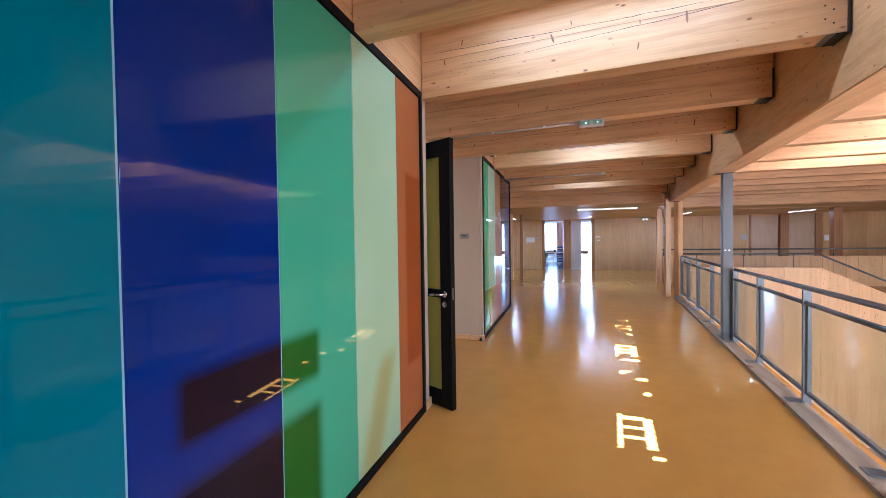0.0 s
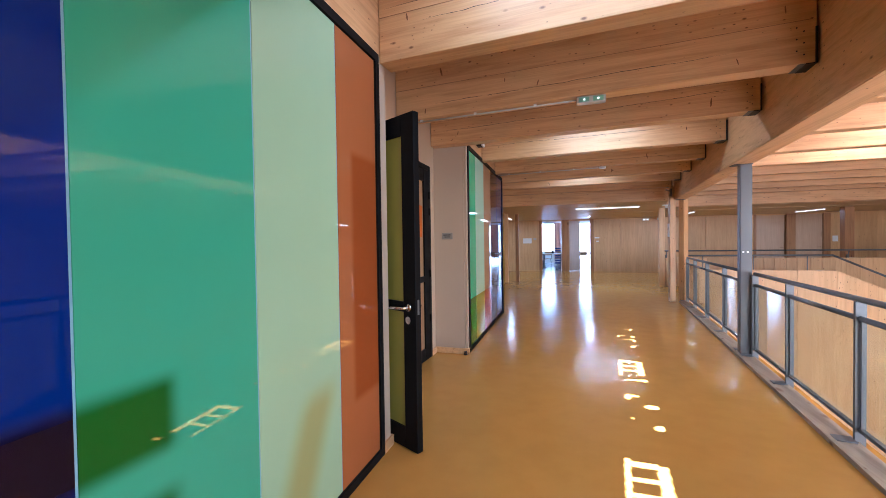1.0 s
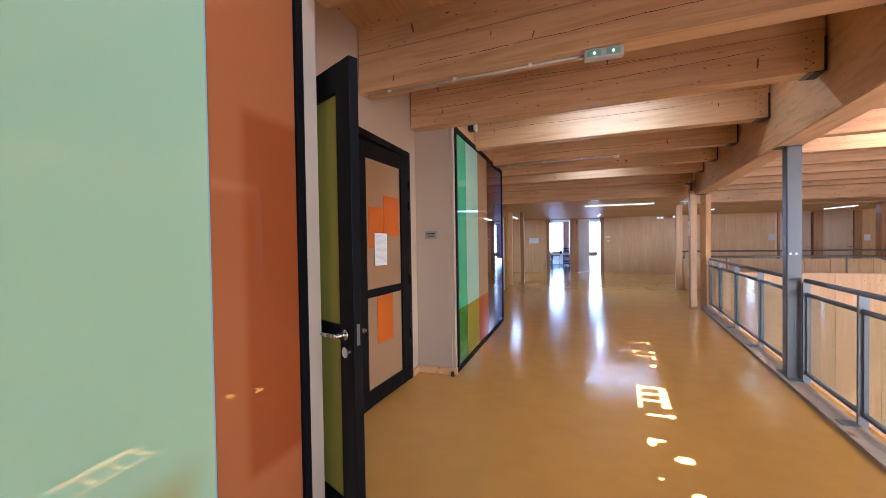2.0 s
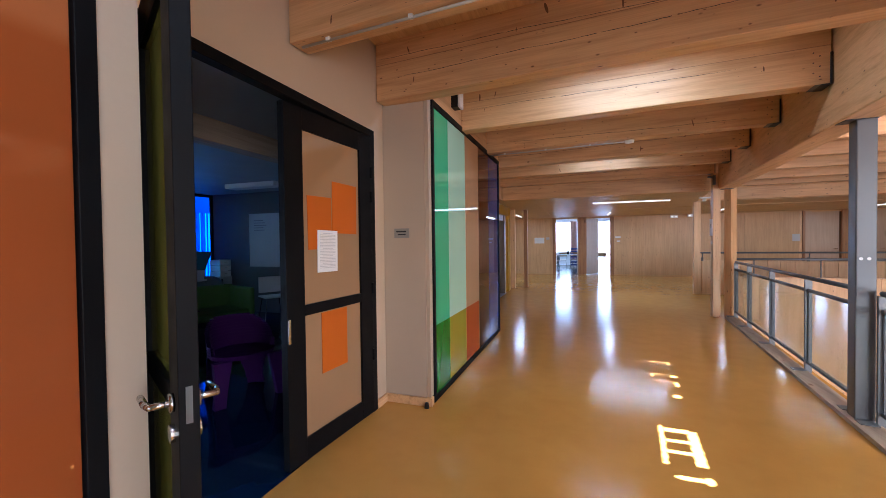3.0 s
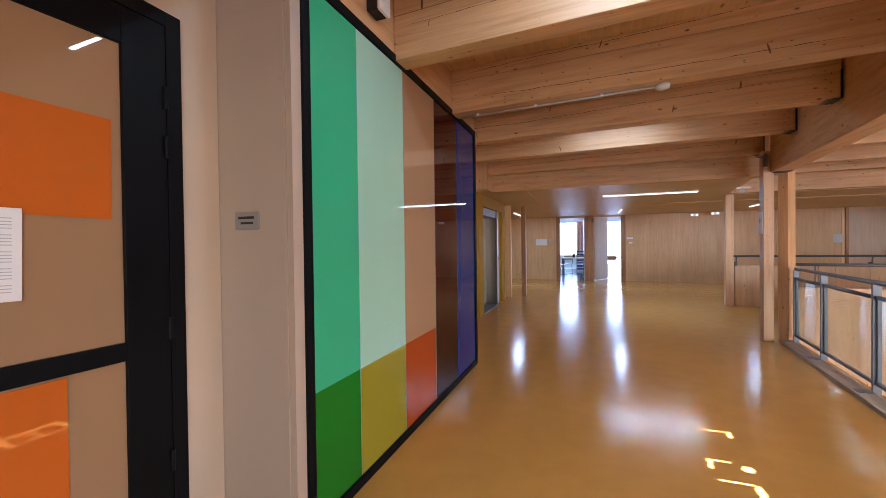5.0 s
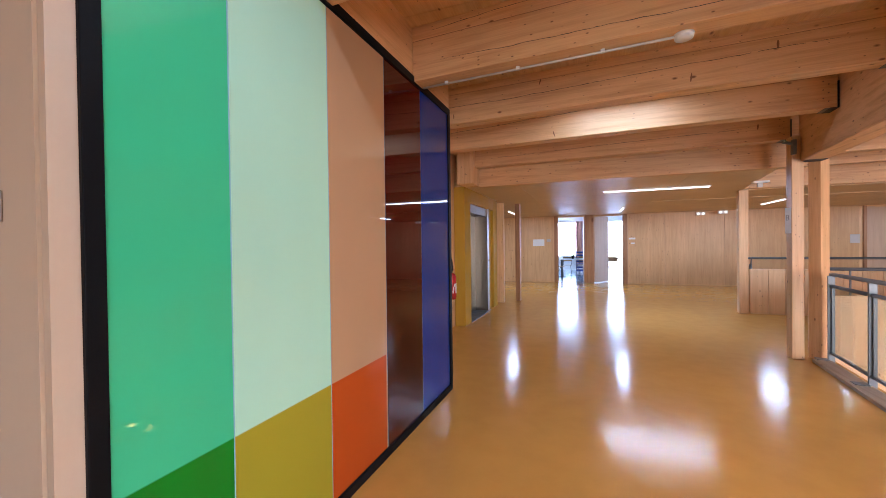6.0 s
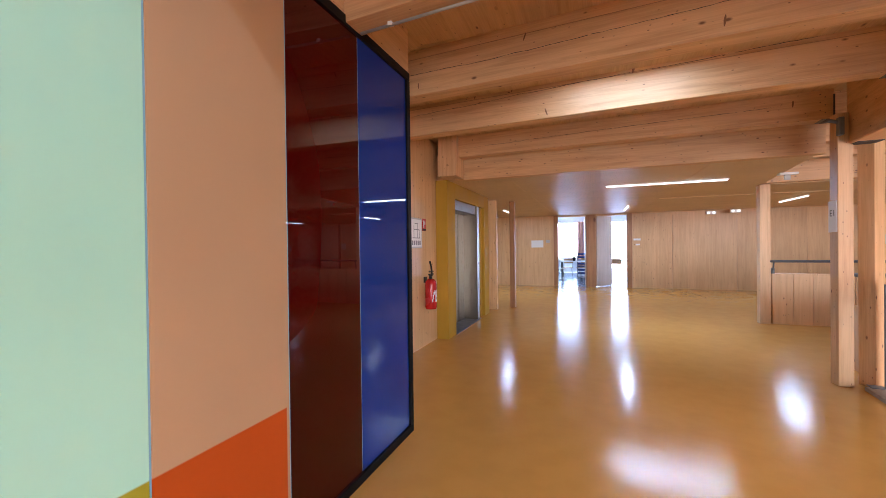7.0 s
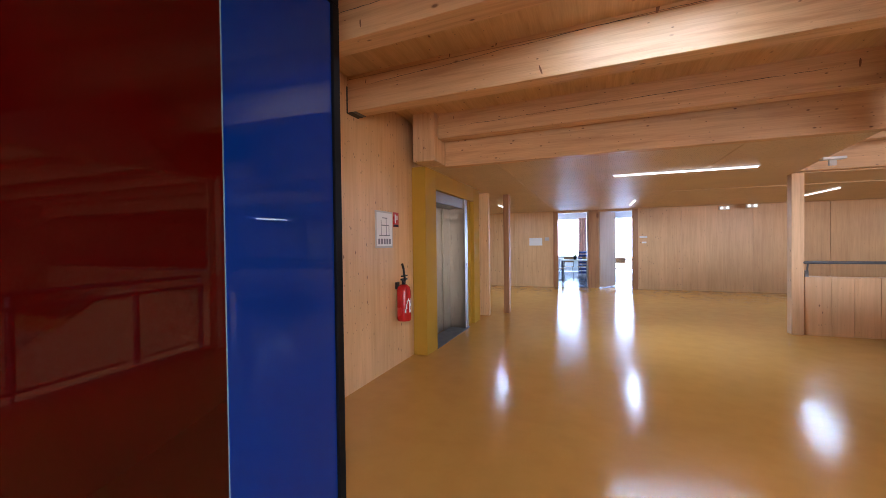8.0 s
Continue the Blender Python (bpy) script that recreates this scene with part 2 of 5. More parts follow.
def perforated(name):
    m, nt, b = material(name, 0.52)
    mp = coords(nt, (1, 1, 1), False)
    n1 = node(nt, "ShaderNodeTexNoise", Scale=1.2, Detail=4.0)
    nt.links.new(mp.outputs[0], n1.inputs["Vector"])
    r = ramp(nt, n1.outputs[0], [(0.3, (0.62, 0.43, 0.24)), (0.7, (0.70, 0.50, 0.29))])
    v = node(nt, "ShaderNodeTexVoronoi", Scale=42.0, Randomness=0.0)
    nt.links.new(mp.outputs[0], v.inputs["Vector"])
    vc = nt.nodes.new("ShaderNodeSeparateColor")
    nt.links.new(v.outputs["Color"], vc.inputs[0])
    size = nt.nodes.new("ShaderNodeMath")
    size.operation = "MULTIPLY_ADD"
    nt.links.new(vc.outputs[1], size.inputs[0])
    size.inputs[1].default_value, size.inputs[2].default_value = 1.1, 0.32
    dist = nt.nodes.new("ShaderNodeMath")
    dist.operation = "DIVIDE"
    nt.links.new(v.outputs["Distance"], dist.inputs[0])
    nt.links.new(size.outputs[0], dist.inputs[1])
    k = ramp(nt, dist.outputs[0], [(0.16, (0.55, 0.5, 0.45)), (0.24, (1, 1, 1))])
    nt.links.new(mix(nt, r.outputs[0], k.outputs[0], 1.0, "MULTIPLY"), b.inputs["Base Color"])
    bump(nt, b, k.outputs[0], 0.25)
    return m


CEIL_PERF = perforated("perforated_panel")


def brushed(name):
    m, nt, b = material(name, 0.24, 1.0, (0.29, 0.25, 0.21))
    mp = coords(nt, (60, 60, 0.8), False)
    n1 = node(nt, "ShaderNodeTexNoise", Scale=3.0, Detail=3.0)
    nt.links.new(mp.outputs[0], n1.inputs["Vector"])
    r = ramp(nt, n1.outputs[0], [(0.3, (0.27,) * 3), (0.7, (0.31,) * 3)])
    nt.links.new(r.outputs[0], b.inputs["Roughness"])
    mp2 = coords(nt, (0.4, 0.4, 6.0), False)
    n2 = node(nt, "ShaderNodeTexNoise", Scale=1.5, Detail=1.0)
    nt.links.new(mp2.outputs[0], n2.inputs["Vector"])
    bump(nt, b, n2.outputs[0], 0.35, 0.01)
    return m


INOX = brushed("brushed_stainless")


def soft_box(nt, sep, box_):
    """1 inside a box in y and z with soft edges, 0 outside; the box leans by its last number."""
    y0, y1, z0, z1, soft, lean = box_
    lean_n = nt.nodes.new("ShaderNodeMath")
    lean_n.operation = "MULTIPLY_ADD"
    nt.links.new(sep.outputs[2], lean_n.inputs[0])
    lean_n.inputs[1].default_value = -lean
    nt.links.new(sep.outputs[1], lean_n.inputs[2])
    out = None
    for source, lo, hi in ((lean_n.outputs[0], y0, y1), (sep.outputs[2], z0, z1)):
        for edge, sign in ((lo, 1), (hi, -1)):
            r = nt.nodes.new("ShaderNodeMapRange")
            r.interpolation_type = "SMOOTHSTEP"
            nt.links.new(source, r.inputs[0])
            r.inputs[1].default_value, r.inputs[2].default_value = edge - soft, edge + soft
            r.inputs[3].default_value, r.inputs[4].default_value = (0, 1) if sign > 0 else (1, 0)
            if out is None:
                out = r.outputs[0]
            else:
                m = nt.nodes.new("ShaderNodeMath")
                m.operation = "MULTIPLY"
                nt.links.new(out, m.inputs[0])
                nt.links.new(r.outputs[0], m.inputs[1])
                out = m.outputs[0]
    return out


def glossy_glass(name, color, silhouette=None, boxes=()):
    """Coloured glass with a pale film behind it; in the boxes (y and z) dark silhouettes of things behind are painted
    in.
    """
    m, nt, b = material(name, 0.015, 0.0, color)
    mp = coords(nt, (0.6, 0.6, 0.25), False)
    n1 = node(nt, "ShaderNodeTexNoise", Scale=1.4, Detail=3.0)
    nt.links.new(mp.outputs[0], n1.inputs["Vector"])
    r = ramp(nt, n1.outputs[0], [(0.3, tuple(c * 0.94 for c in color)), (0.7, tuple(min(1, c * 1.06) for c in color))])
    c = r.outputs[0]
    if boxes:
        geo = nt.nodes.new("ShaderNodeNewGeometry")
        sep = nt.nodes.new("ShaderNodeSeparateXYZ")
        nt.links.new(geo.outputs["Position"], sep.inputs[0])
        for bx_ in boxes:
            c = mix(nt, c, silhouette, soft_box(nt, sep, bx_))
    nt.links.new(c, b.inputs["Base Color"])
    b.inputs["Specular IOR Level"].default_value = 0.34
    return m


# Furniture behind the panes blocks the back light; its dark shapes are painted in.
NEAR_SILHOUETTES = [(1.03, 1.755, 0.80, 1.02, 0.035, 0.0), (1.0, 1.76, -0.2, 0.67, 0.045, 0.0)]
# Dark band of a low cupboard behind, painted into the far panes' colour.
FAR_SILHOUETTE = [(5.0, 7.36, -0.2, 0.672, 0.004, 0.0)]
G_TEAL = glossy_glass("teal_glass", (0.001, 0.125, 0.18))
G_BLUE = glossy_glass("navy_glass", (0.001, 0.017, 0.155), (0.006, 0.003, 0.012), NEAR_SILHOUETTES)
G_GREEN = glossy_glass("green_glass", (0.055, 0.33, 0.195), (0.012, 0.10, 0.012), NEAR_SILHOUETTES)
# Dark shapes in the lime and rust panes are painted likewise.
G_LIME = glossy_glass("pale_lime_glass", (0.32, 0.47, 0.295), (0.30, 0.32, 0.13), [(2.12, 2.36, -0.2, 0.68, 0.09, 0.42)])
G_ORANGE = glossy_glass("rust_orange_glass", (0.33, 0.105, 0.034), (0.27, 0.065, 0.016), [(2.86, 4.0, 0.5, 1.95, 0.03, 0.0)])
G_GREEN_2 = glossy_glass("fresh_green_glass", (0.05, 0.43, 0.205), (0.008, 0.17, 0.012), FAR_SILHOUETTE)
G_LIME_2 = glossy_glass("milky_lime_glass", (0.37, 0.61, 0.45), (0.30, 0.25, 0.018), FAR_SILHOUETTE)
G_ORANGE_2 = glossy_glass("salmon_orange_glass", (0.41, 0.24, 0.13), (0.40, 0.06, 0.008), FAR_SILHOUETTE)
# Low dark zone of the red pane, painted into its colour likewise.
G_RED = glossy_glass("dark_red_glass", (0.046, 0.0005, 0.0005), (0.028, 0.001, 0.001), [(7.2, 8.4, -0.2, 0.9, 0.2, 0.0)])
G_COBALT = glossy_glass("cobalt_glass", (0.001, 0.026, 0.20))
G_AMBER = glossy_glass("amber_glass", (0.35, 0.205, 0.105))
G_YELLOW = glossy_glass("yellow_film_glass", (0.36, 0.33, 0.07))
G_EDGE = material("glass_edge", 0.12, 0.0, (0.22, 0.40, 0.50))[0]


def clear_glass(name, color=(1, 1, 1), solid=0.0):
    m = bpy.data.materials.new(name)
    m.use_nodes = True
    nt = m.node_tree
    nt.nodes.remove(nt.nodes["Principled BSDF"])
    out = nt.nodes["Material Output"]
    tr = nt.nodes.new("ShaderNodeBsdfTransparent")
    tr.inputs[0].default_value = (*color, 1)
    gl = nt.nodes.new("ShaderNodeBsdfGlossy")
    gl.inputs["Roughness"].default_value = 0.01
    lw = nt.nodes.new("ShaderNodeLayerWeight")
    lw.inputs[0].default_value = 0.5
    pw = nt.nodes.new("ShaderNodeMath")
    pw.operation = "POWER"
    nt.links.new(lw.outputs["Facing"], pw.inputs[0])
    pw.inputs[1].default_value = 5.0
    fr = nt.nodes.new("ShaderNodeMath")
    fr.operation = "MULTIPLY_ADD"
    nt.links.new(pw.outputs[0], fr.inputs[0])
    fr.inputs[1].default_value, fr.inputs[2].default_value = 0.9, 0.075
    mx = nt.nodes.new("ShaderNodeMixShader")
    nt.links.new(fr.outputs[0], mx.inputs[0])
    nt.links.new(tr.outputs[0], mx.inputs[1])
    nt.links.new(gl.outputs[0], mx.inputs[2])
    nt.links.new(mx.outputs[0], out.inputs[0])
    return m


GLASS = clear_glass("clear_glass", (0.93, 0.97, 0.95))
GLASS_CYAN = clear_glass("cyan_glass", (0.24, 0.82, 0.86))
GLASS_BLUE = clear_glass("blue_glass", (0.09, 0.36, 1.0))


def glow(name, color, strength, base=None):
    m = bpy.data.materials.new(name)
    m.use_nodes = True
    b = m.node_tree.nodes["Principled BSDF"]
    b.inputs["Base Color"].default_value = (*(base or color), 1)
    b.inputs["Emission Color"].default_value = (*color, 1)
    b.inputs["Emission Strength"].default_value = strength
    return m


GLOW_TUBE = glow("lit_tube", (1.0, 0.98, 0.95), 0.12)
GLOW_SKY = glow("bright_sky_backdrop", (0.52, 0.72, 1.0), 0.5)
GLOW_SKY2 = glow("hazy_sky_backdrop", (0.46, 0.66, 1.0), 0.07, (0.14, 0.18, 0.25))
GLOW_LED = glow("lit_led", (0.95, 1.0, 0.95), 0.06)
GLOW_GREEN = glow("lit_green_pictogram", (0.20, 0.42, 0.28), 0.002)

# ---------------------------------------------------------------- building helpers


def box(bm, x0, x1, y0, y1, z0, z1, bevel=0.0):
    m = Matrix.Translation(((x0 + x1) / 2, (y0 + y1) / 2, (z0 + z1) / 2)) @ Matrix.Diagonal((abs(x1 - x0), abs(y1 - y0), abs(z1 - z0), 1))
    made = bmesh.ops.create_cube(bm, size=1, matrix=m)["verts"]
    if bevel:
        edges = list({e for v in made for e in v.link_edges})
        bmesh.ops.bevel(bm, geom=edges, offset=bevel, segments=2, affect="EDGES", profile=0.5)
    return bm


def rod(bm, a, b, r, seg=12, r2=None):
    a, b = Vector(a), Vector(b)
    d = b - a
    m = Matrix.Translation((a + b) / 2) @ d.to_track_quat("Z", "Y").to_matrix().to_4x4()
    bmesh.ops.create_cone(bm, cap_ends=True, segments=seg, radius1=r, radius2=r if r2 is None else r2, depth=d.length, matrix=m)
    return bm


def tube(bm, pts, r, seg=10):
    """A bent round bar through the points."""
    for p, q in zip(pts, pts[1:]):
        rod(bm, p, q, r, seg)
    for p in pts[1:-1]:
        bmesh.ops.create_uvsphere(bm, u_segments=seg, v_segments=6, radius=r, matrix=Matrix.Translation(p))
    return bm


def prism(bm, pts, z0, z1):
    lo = [bm.verts.new((x, y, z0)) for x, y in pts]
    hi = [bm.verts.new((x, y, z1)) for x, y in pts]
    bm.faces.new(lo[::-1])
    bm.faces.new(hi)
    for i in range(len(pts)):
        j = (i + 1) % len(pts)
        bm.faces.new((lo[i], lo[j], hi[j], hi[i]))
    bmesh.ops.recalc_face_normals(bm, faces=bm.faces)
    return bm


def fresh():
    return bmesh.new()


def part(name, bm, mat, parent=None, label="", smooth=False):
    me = bpy.data.meshes.new(name)
    bm.to_mesh(me)
    bm.free()
    me.materials.append(mat)
    if smooth:
        me.polygons.foreach_set("use_smooth", [True] * len(me.polygons))
    ob = new(name, me)
    ob.parent = parent
    if label:
        tagged(ob, label)
    return ob


def thing(name, label, category, x=0, y=0, z=0, rz=0, group=""):
    ob = new(name)
    ob.empty_display_size = 0.1
    ob.matrix_basis = pose(x, y, z, 0, 0, rz)
    return tagged(ob, label, category, group)


def structure(name, bm, mat, label, category="wall"):
    return tagged(part(name, bm, mat), label, category, "", "structure")


def bx(*a, **k):
    return box(fresh(), *a, **k)

# ---------------------------------------------------------------- the large structure
TOP = 3.24                # underside of the high timber ceiling
LOW = 2.36                # underside of the low ceiling past the lift
GX = -1.14                # face of the coloured glass
DX = -1.57                # face of the wall with the double door
RAIL = lambda y: 2.02 + 0.108 * (y - 5.19)
GIRDER = lambda y: 1.70 + 0.103 * (y - 3.96)
ROOF = lambda y: 3.20 - 0.035 * (y - 3.2)   # underside of the panels between the beams, falling gently
SKEW = -0.078             # the beams run a little out of square

floor = structure("floor", prism(fresh(), [(-1.60, -3.2), (RAIL(-3.2) + 0.10, -3.2), (RAIL(10.95) + 0.10, 10.95), (2.75, 11.45), (14, 11.45), (14, 19.75), (-6, 19.75), (-6, 9.05), (-1.60, 9.05)], -0.30, 0.0), FLOOR, "glossy ochre yellow resin floor of the gallery", "floor")
structure("floor_room", bx(-9.0, -1.604, -3.2, 9.04, -0.30, -0.002), FLOOR_BLUE, "dark blue glossy vinyl floor of the staff room", "floor")
structure("floor_classroom", bx(-4.5, 6.0, 19.76, 26.4, -0.30, -0.004), FLOOR_GREY, "grey glossy vinyl classroom floor", "floor")
structure("floor_lower", bx(-2.0, 14.0, -3.2, 14.0, -3.6, -3.4), SCREED, "pale screed floor of the storey below", "floor")

# high ceiling, run on unseen to stop sun, open at the mask strip
bm = fresh()
prism(bm, [(-9.3, -3.2), (3.85, -3.2), (3.85, 20.0), (-9.3, 20.0)], TOP, TOP + 0.06)
for x0, x1, y0, y1 in ((3.85, 5.3, -3.2, 2.7), (3.85, 5.3, 8.5, 20), (5.3, 7.0, -3.2, 20), (7.0, 14.0, 1.5, 20), (12.6, 14.0, -3.2, 1.5), (9.0, 12.6, -3.2, -2.4), (7.0, 9.0, -3.2, 1.5)):
    box(bm, x0, x1, y0, y1, TOP, TOP + 0.06)
ceiling_high = structure("ceiling", bm, W_CEIL, "pale spruce panel ceiling between the beams", "ceiling")
bm = fresh()
y = -3.1
while y < 11.4:
    y1 = min(y + 1.20, 11.49)
    q = [bm.verts.new(v) for v in ((-2.045, y, ROOF(y)), (GIRDER(y) - 0.004, y, ROOF(y)), (GIRDER(y1) - 0.004, y1 - 0.004, ROOF(y1)), (-2.045, y1 - 0.004, ROOF(y1)))]
    r = [bm.verts.new(v.co + Vector((0, 0, 0.028))) for v in q]
    bm.faces.new(q[::-1])
    bm.faces.new(r)
    for i in range(4):
        bm.faces.new((q[i], q[(i + 1) % 4], r[(i + 1) % 4], r[i]))
    y += 1.20
structure("ceiling_corridor", bm, W_CEIL, "spruce panels between the corridor beams", "ceiling")
bm = prism(fresh(), [(-6, 11.62), (2.52, 11.62), (2.86, 14.24), (14, 14.24), (14, 19.75), (-6, 19.75)], LOW + 0.012, LOW + 0.09)
for i in range(12):
    for j in range(4):
        x0, y0 = -6.0 + i * 1.25, 11.62 + j * 2.03
        x1, y1 = x0 + 1.246, y0 + 2.026
        if x1 > 2.6 and y1 < 14.3:
            continue
        if x1 < 2.55 or y0 > 14.24:
            box(bm, x0, x1, y0, y1, LOW, LOW + 0.011)
prism(bm, [(1.504, 11.62), (2.50, 11.62), (2.745, 13.646), (1.504, 13.646)], LOW, LOW + 0.011)
structure("ceiling_low", bm, CEIL_PERF, "perforated wooden acoustic ceiling panel", "ceiling")
structure("ceiling_room", bx(-9.0, -1.62, -3.2, 9.04, 2.50, 2.58), speckled("room_ceiling_grey", (0.30, 0.325, 0.36), 0.6, 0.03, 2.0), "grey perforated ceiling of the staff room", "ceiling")
structure("ceiling_classroom", bx(-4.5, 6.0, 19.76, 26.4, 2.75, 2.83), ROOM_WHITE, "white plaster classroom ceiling", "ceiling")

# the walls of the glass side
structure("wall_glass_near", bx(-1.56, -1.175, -3.2, 3.345, 0, TOP), PLASTER, "white plastered wall behind the glass cladding")
structure("wall_glass_far", bx(-1.74, -1.175, 5.66, 8.66, 0, TOP), PLASTER, "white plastered wall end beside the double door")
structure("wall_over_glass_near", bx(-1.172, -1.145, -3.2, 3.335, 2.675, TOP), W_Y, "spruce boarding over the coloured glass")
structure("wall_over_glass_far", bx(-1.172, -1.145, 5.67, 8.66, 2.675, TOP), W_Y, "spruce boarding over the coloured glass")
structure("trim_near", bx(-1.172, -1.142, 3.225, 3.335, 0.07, 2.673), PLASTER, "white corner bead", "trim")
structure("trim_far", bx(-1.172, -1.142, 5.668, 5.735, 0.07, 2.66), PLASTER, "white corner bead", "trim")
bm = box(fresh(), -1.72, DX, 3.305, 3.50, 0, TOP)
box(bm, -1.72, DX, 5.47, 5.655, 0, TOP)
box(bm, -1.72, DX, 3.50, 5.47, 2.362, TOP)
structure("wall_door", bm, PLASTER_WARM, "cream plastered wall round the double door")
bm = box(fresh(), -2.25, -2.05, 8.67, 11.75, 0, TOP)
box(bm, -2.25, -2.05, 13.35, 14.2, 0, TOP)
box(bm, -2.25, -2.05, 11.75, 13.35, 2.13, TOP)
structure("wall_lift", bm, W_WALL, "spruce panel wall beside the lift")
structure("wall_lift_return", bx(-2.05, -1.75, 8.60, 8.66, 0, TOP), W_WALL, "spruce panel wall end")
bm = box(fresh(), -7.60, -1.75, 8.956, 9.15, 0, 2.6)
structure("wall_room_end", bm, speckled("room_grey", (0.13, 0.13, 0.135), 0.7, 0.05, 2.0), "grey end wall of the staff room")
structure("wall_room_back", bx(-9.2, -1.57, -3.35, -3.2, -0.3, TOP), PLASTER, "white wall behind the walk")
# Wide window added behind the walk, out of view, as the fill lamp's source.
bm = box(fresh(), -1.57, 3.2, -3.35, -3.2, -3.6, TOP + 0.1)
box(bm, 12.0, 14.2, -3.35, -3.2, -3.6, TOP + 0.1)
box(bm, 3.2, 12.0, -3.35, -3.2, -3.6, -1.4)
box(bm, 3.2, 12.0, -3.35, -3.2, 3.15, TOP + 0.1)
structure("wall_south", bm, W_WALL, "spruce panel wall with an added, unseen wide window")
bm = fresh()
for x in (3.24, 5.4, 7.6, 9.8, 11.96):
    box(bm, x - 0.04, x + 0.04, -3.33, -3.23, -1.398, 3.148)
structure("window_1", bm, BLACK, "black upright bars of the added, unseen hall window", "window")
# Added to block backdrop light that would leak round the shut doors.
structure("wall_back_rooms", bx(6.1, 14.0, 19.95, 20.05, 0, TOP), W_FRAME, "dark unseen wall stopping light behind the shut doors")
structure("wall_east", bx(14.0, 14.2, -3.2, 20, -3.6, TOP + 0.1), W_WALL, "spruce panel wall")
structure("wall_west", bx(-6.2, -6.0, 9.15, 20, 0, 2.6), W_WALL, "spruce panel wall")
structure("wall_void", prism(fresh(), [(RAIL(-3.2) - 0.05, -3.2), (RAIL(-3.2) + 0.09, -3.2), (RAIL(10.9) + 0.09, 10.9), (RAIL(10.9) - 0.05, 10.9)], -3.4, -0.30), W_WALL, "spruce panel wall under the gallery edge")

# baseboards
bm = box(fresh(), -1.565, -1.548, 5.47, 5.64, 0, 0.07)
box(bm, -1.565, -1.16, 5.635, 5.655, 0, 0.07)
box(bm, -1.175, -1.125, 5.642, 5.70, 0, 0.07)
structure("baseboard", bm, W_Y, "pale wooden baseboard", "baseboard")
structure("baseboard_near", bx(-1.19, -1.128, 3.225, 3.36, 0, 0.07), W_Y, "pale wooden baseboard", "baseboard")

# beam row
PIL_X = -1.62             # side of the block over the lift, where the last beam ends
BEAMS = [(3.17 + 1.12 * k, -0.07) for k in range(-5, 0)]   # place at x 0, slant
HALL_BEAMS = [(3.22 + 1.092 * k + 0.05 * max(0, k - 4) + {3: 0.04, 4: 0.09, 5: 0.05}.get(k, 0.0), min(-0.004, max(-0.068, -0.066 + 0.0095 * k))) for k in range(-5, 8)]
BEAMS += [(3.17, -0.072), (4.34, -0.085), (5.41, -0.08), (6.59, -0.065), (7.75, -0.075), (8.87, -0.065), (9.95, -0.05), (11.19, -0.035)]


def crack(n, z, seed):
    """A drying crack: one thin dark line that wanders along the near face and thins out at its ends."""
    rnd = random.Random(seed)
    bm = fresh()
    x, end, zz, last = rnd.uniform(0.0, 0.5), n - rnd.uniform(0.05, 0.6), z, None
    drift = rnd.uniform(-0.012, 0.03)
    start = x
    while x < end:
        taper = min(1.0, (x - start) / 0.3 + 0.15, (end - x) / 0.3 + 0.1)
        w = taper * rnd.uniform(0.0008, 0.0024)
        pair = (bm.verts.new((x, -0.0006, zz - w)), bm.verts.new((x, -0.0006, zz + w)))
        if last and rnd.random() > 0.03:
            bm.faces.new((last[0], pair[0], pair[1], last[1]))
        last = pair
        step = rnd.uniform(0.02, 0.06)
        x, zz = x + step, zz + rnd.uniform(-0.003, 0.003) + drift * step
    return bm


def spike_knots(n, z, seed):
    """A few slit-shaped branch marks on the near face, each a slim leaning lens."""
    rnd = random.Random(seed * 7 + 3)
    bm = fresh()
    for _ in range(rnd.randint(4, 7)):
        x, zz, tall, lean = rnd.uniform(0.15, n - 0.15), z + rnd.uniform(0.05, 0.50), rnd.uniform(0.018, 0.045), rnd.uniform(-0.35, 0.35)
        wide = tall * rnd.uniform(0.14, 0.26)
        ring = []
        for i in range(10):
            a = i * math.tau / 10
            u, v = wide * math.cos(a), tall * math.sin(a)
            ring.append(bm.verts.new((x + u * math.cos(lean) - v * math.sin(lean), -0.0005, zz + u * math.sin(lean) + v * math.cos(lean))))
        bm.faces.new(ring)
    return bm


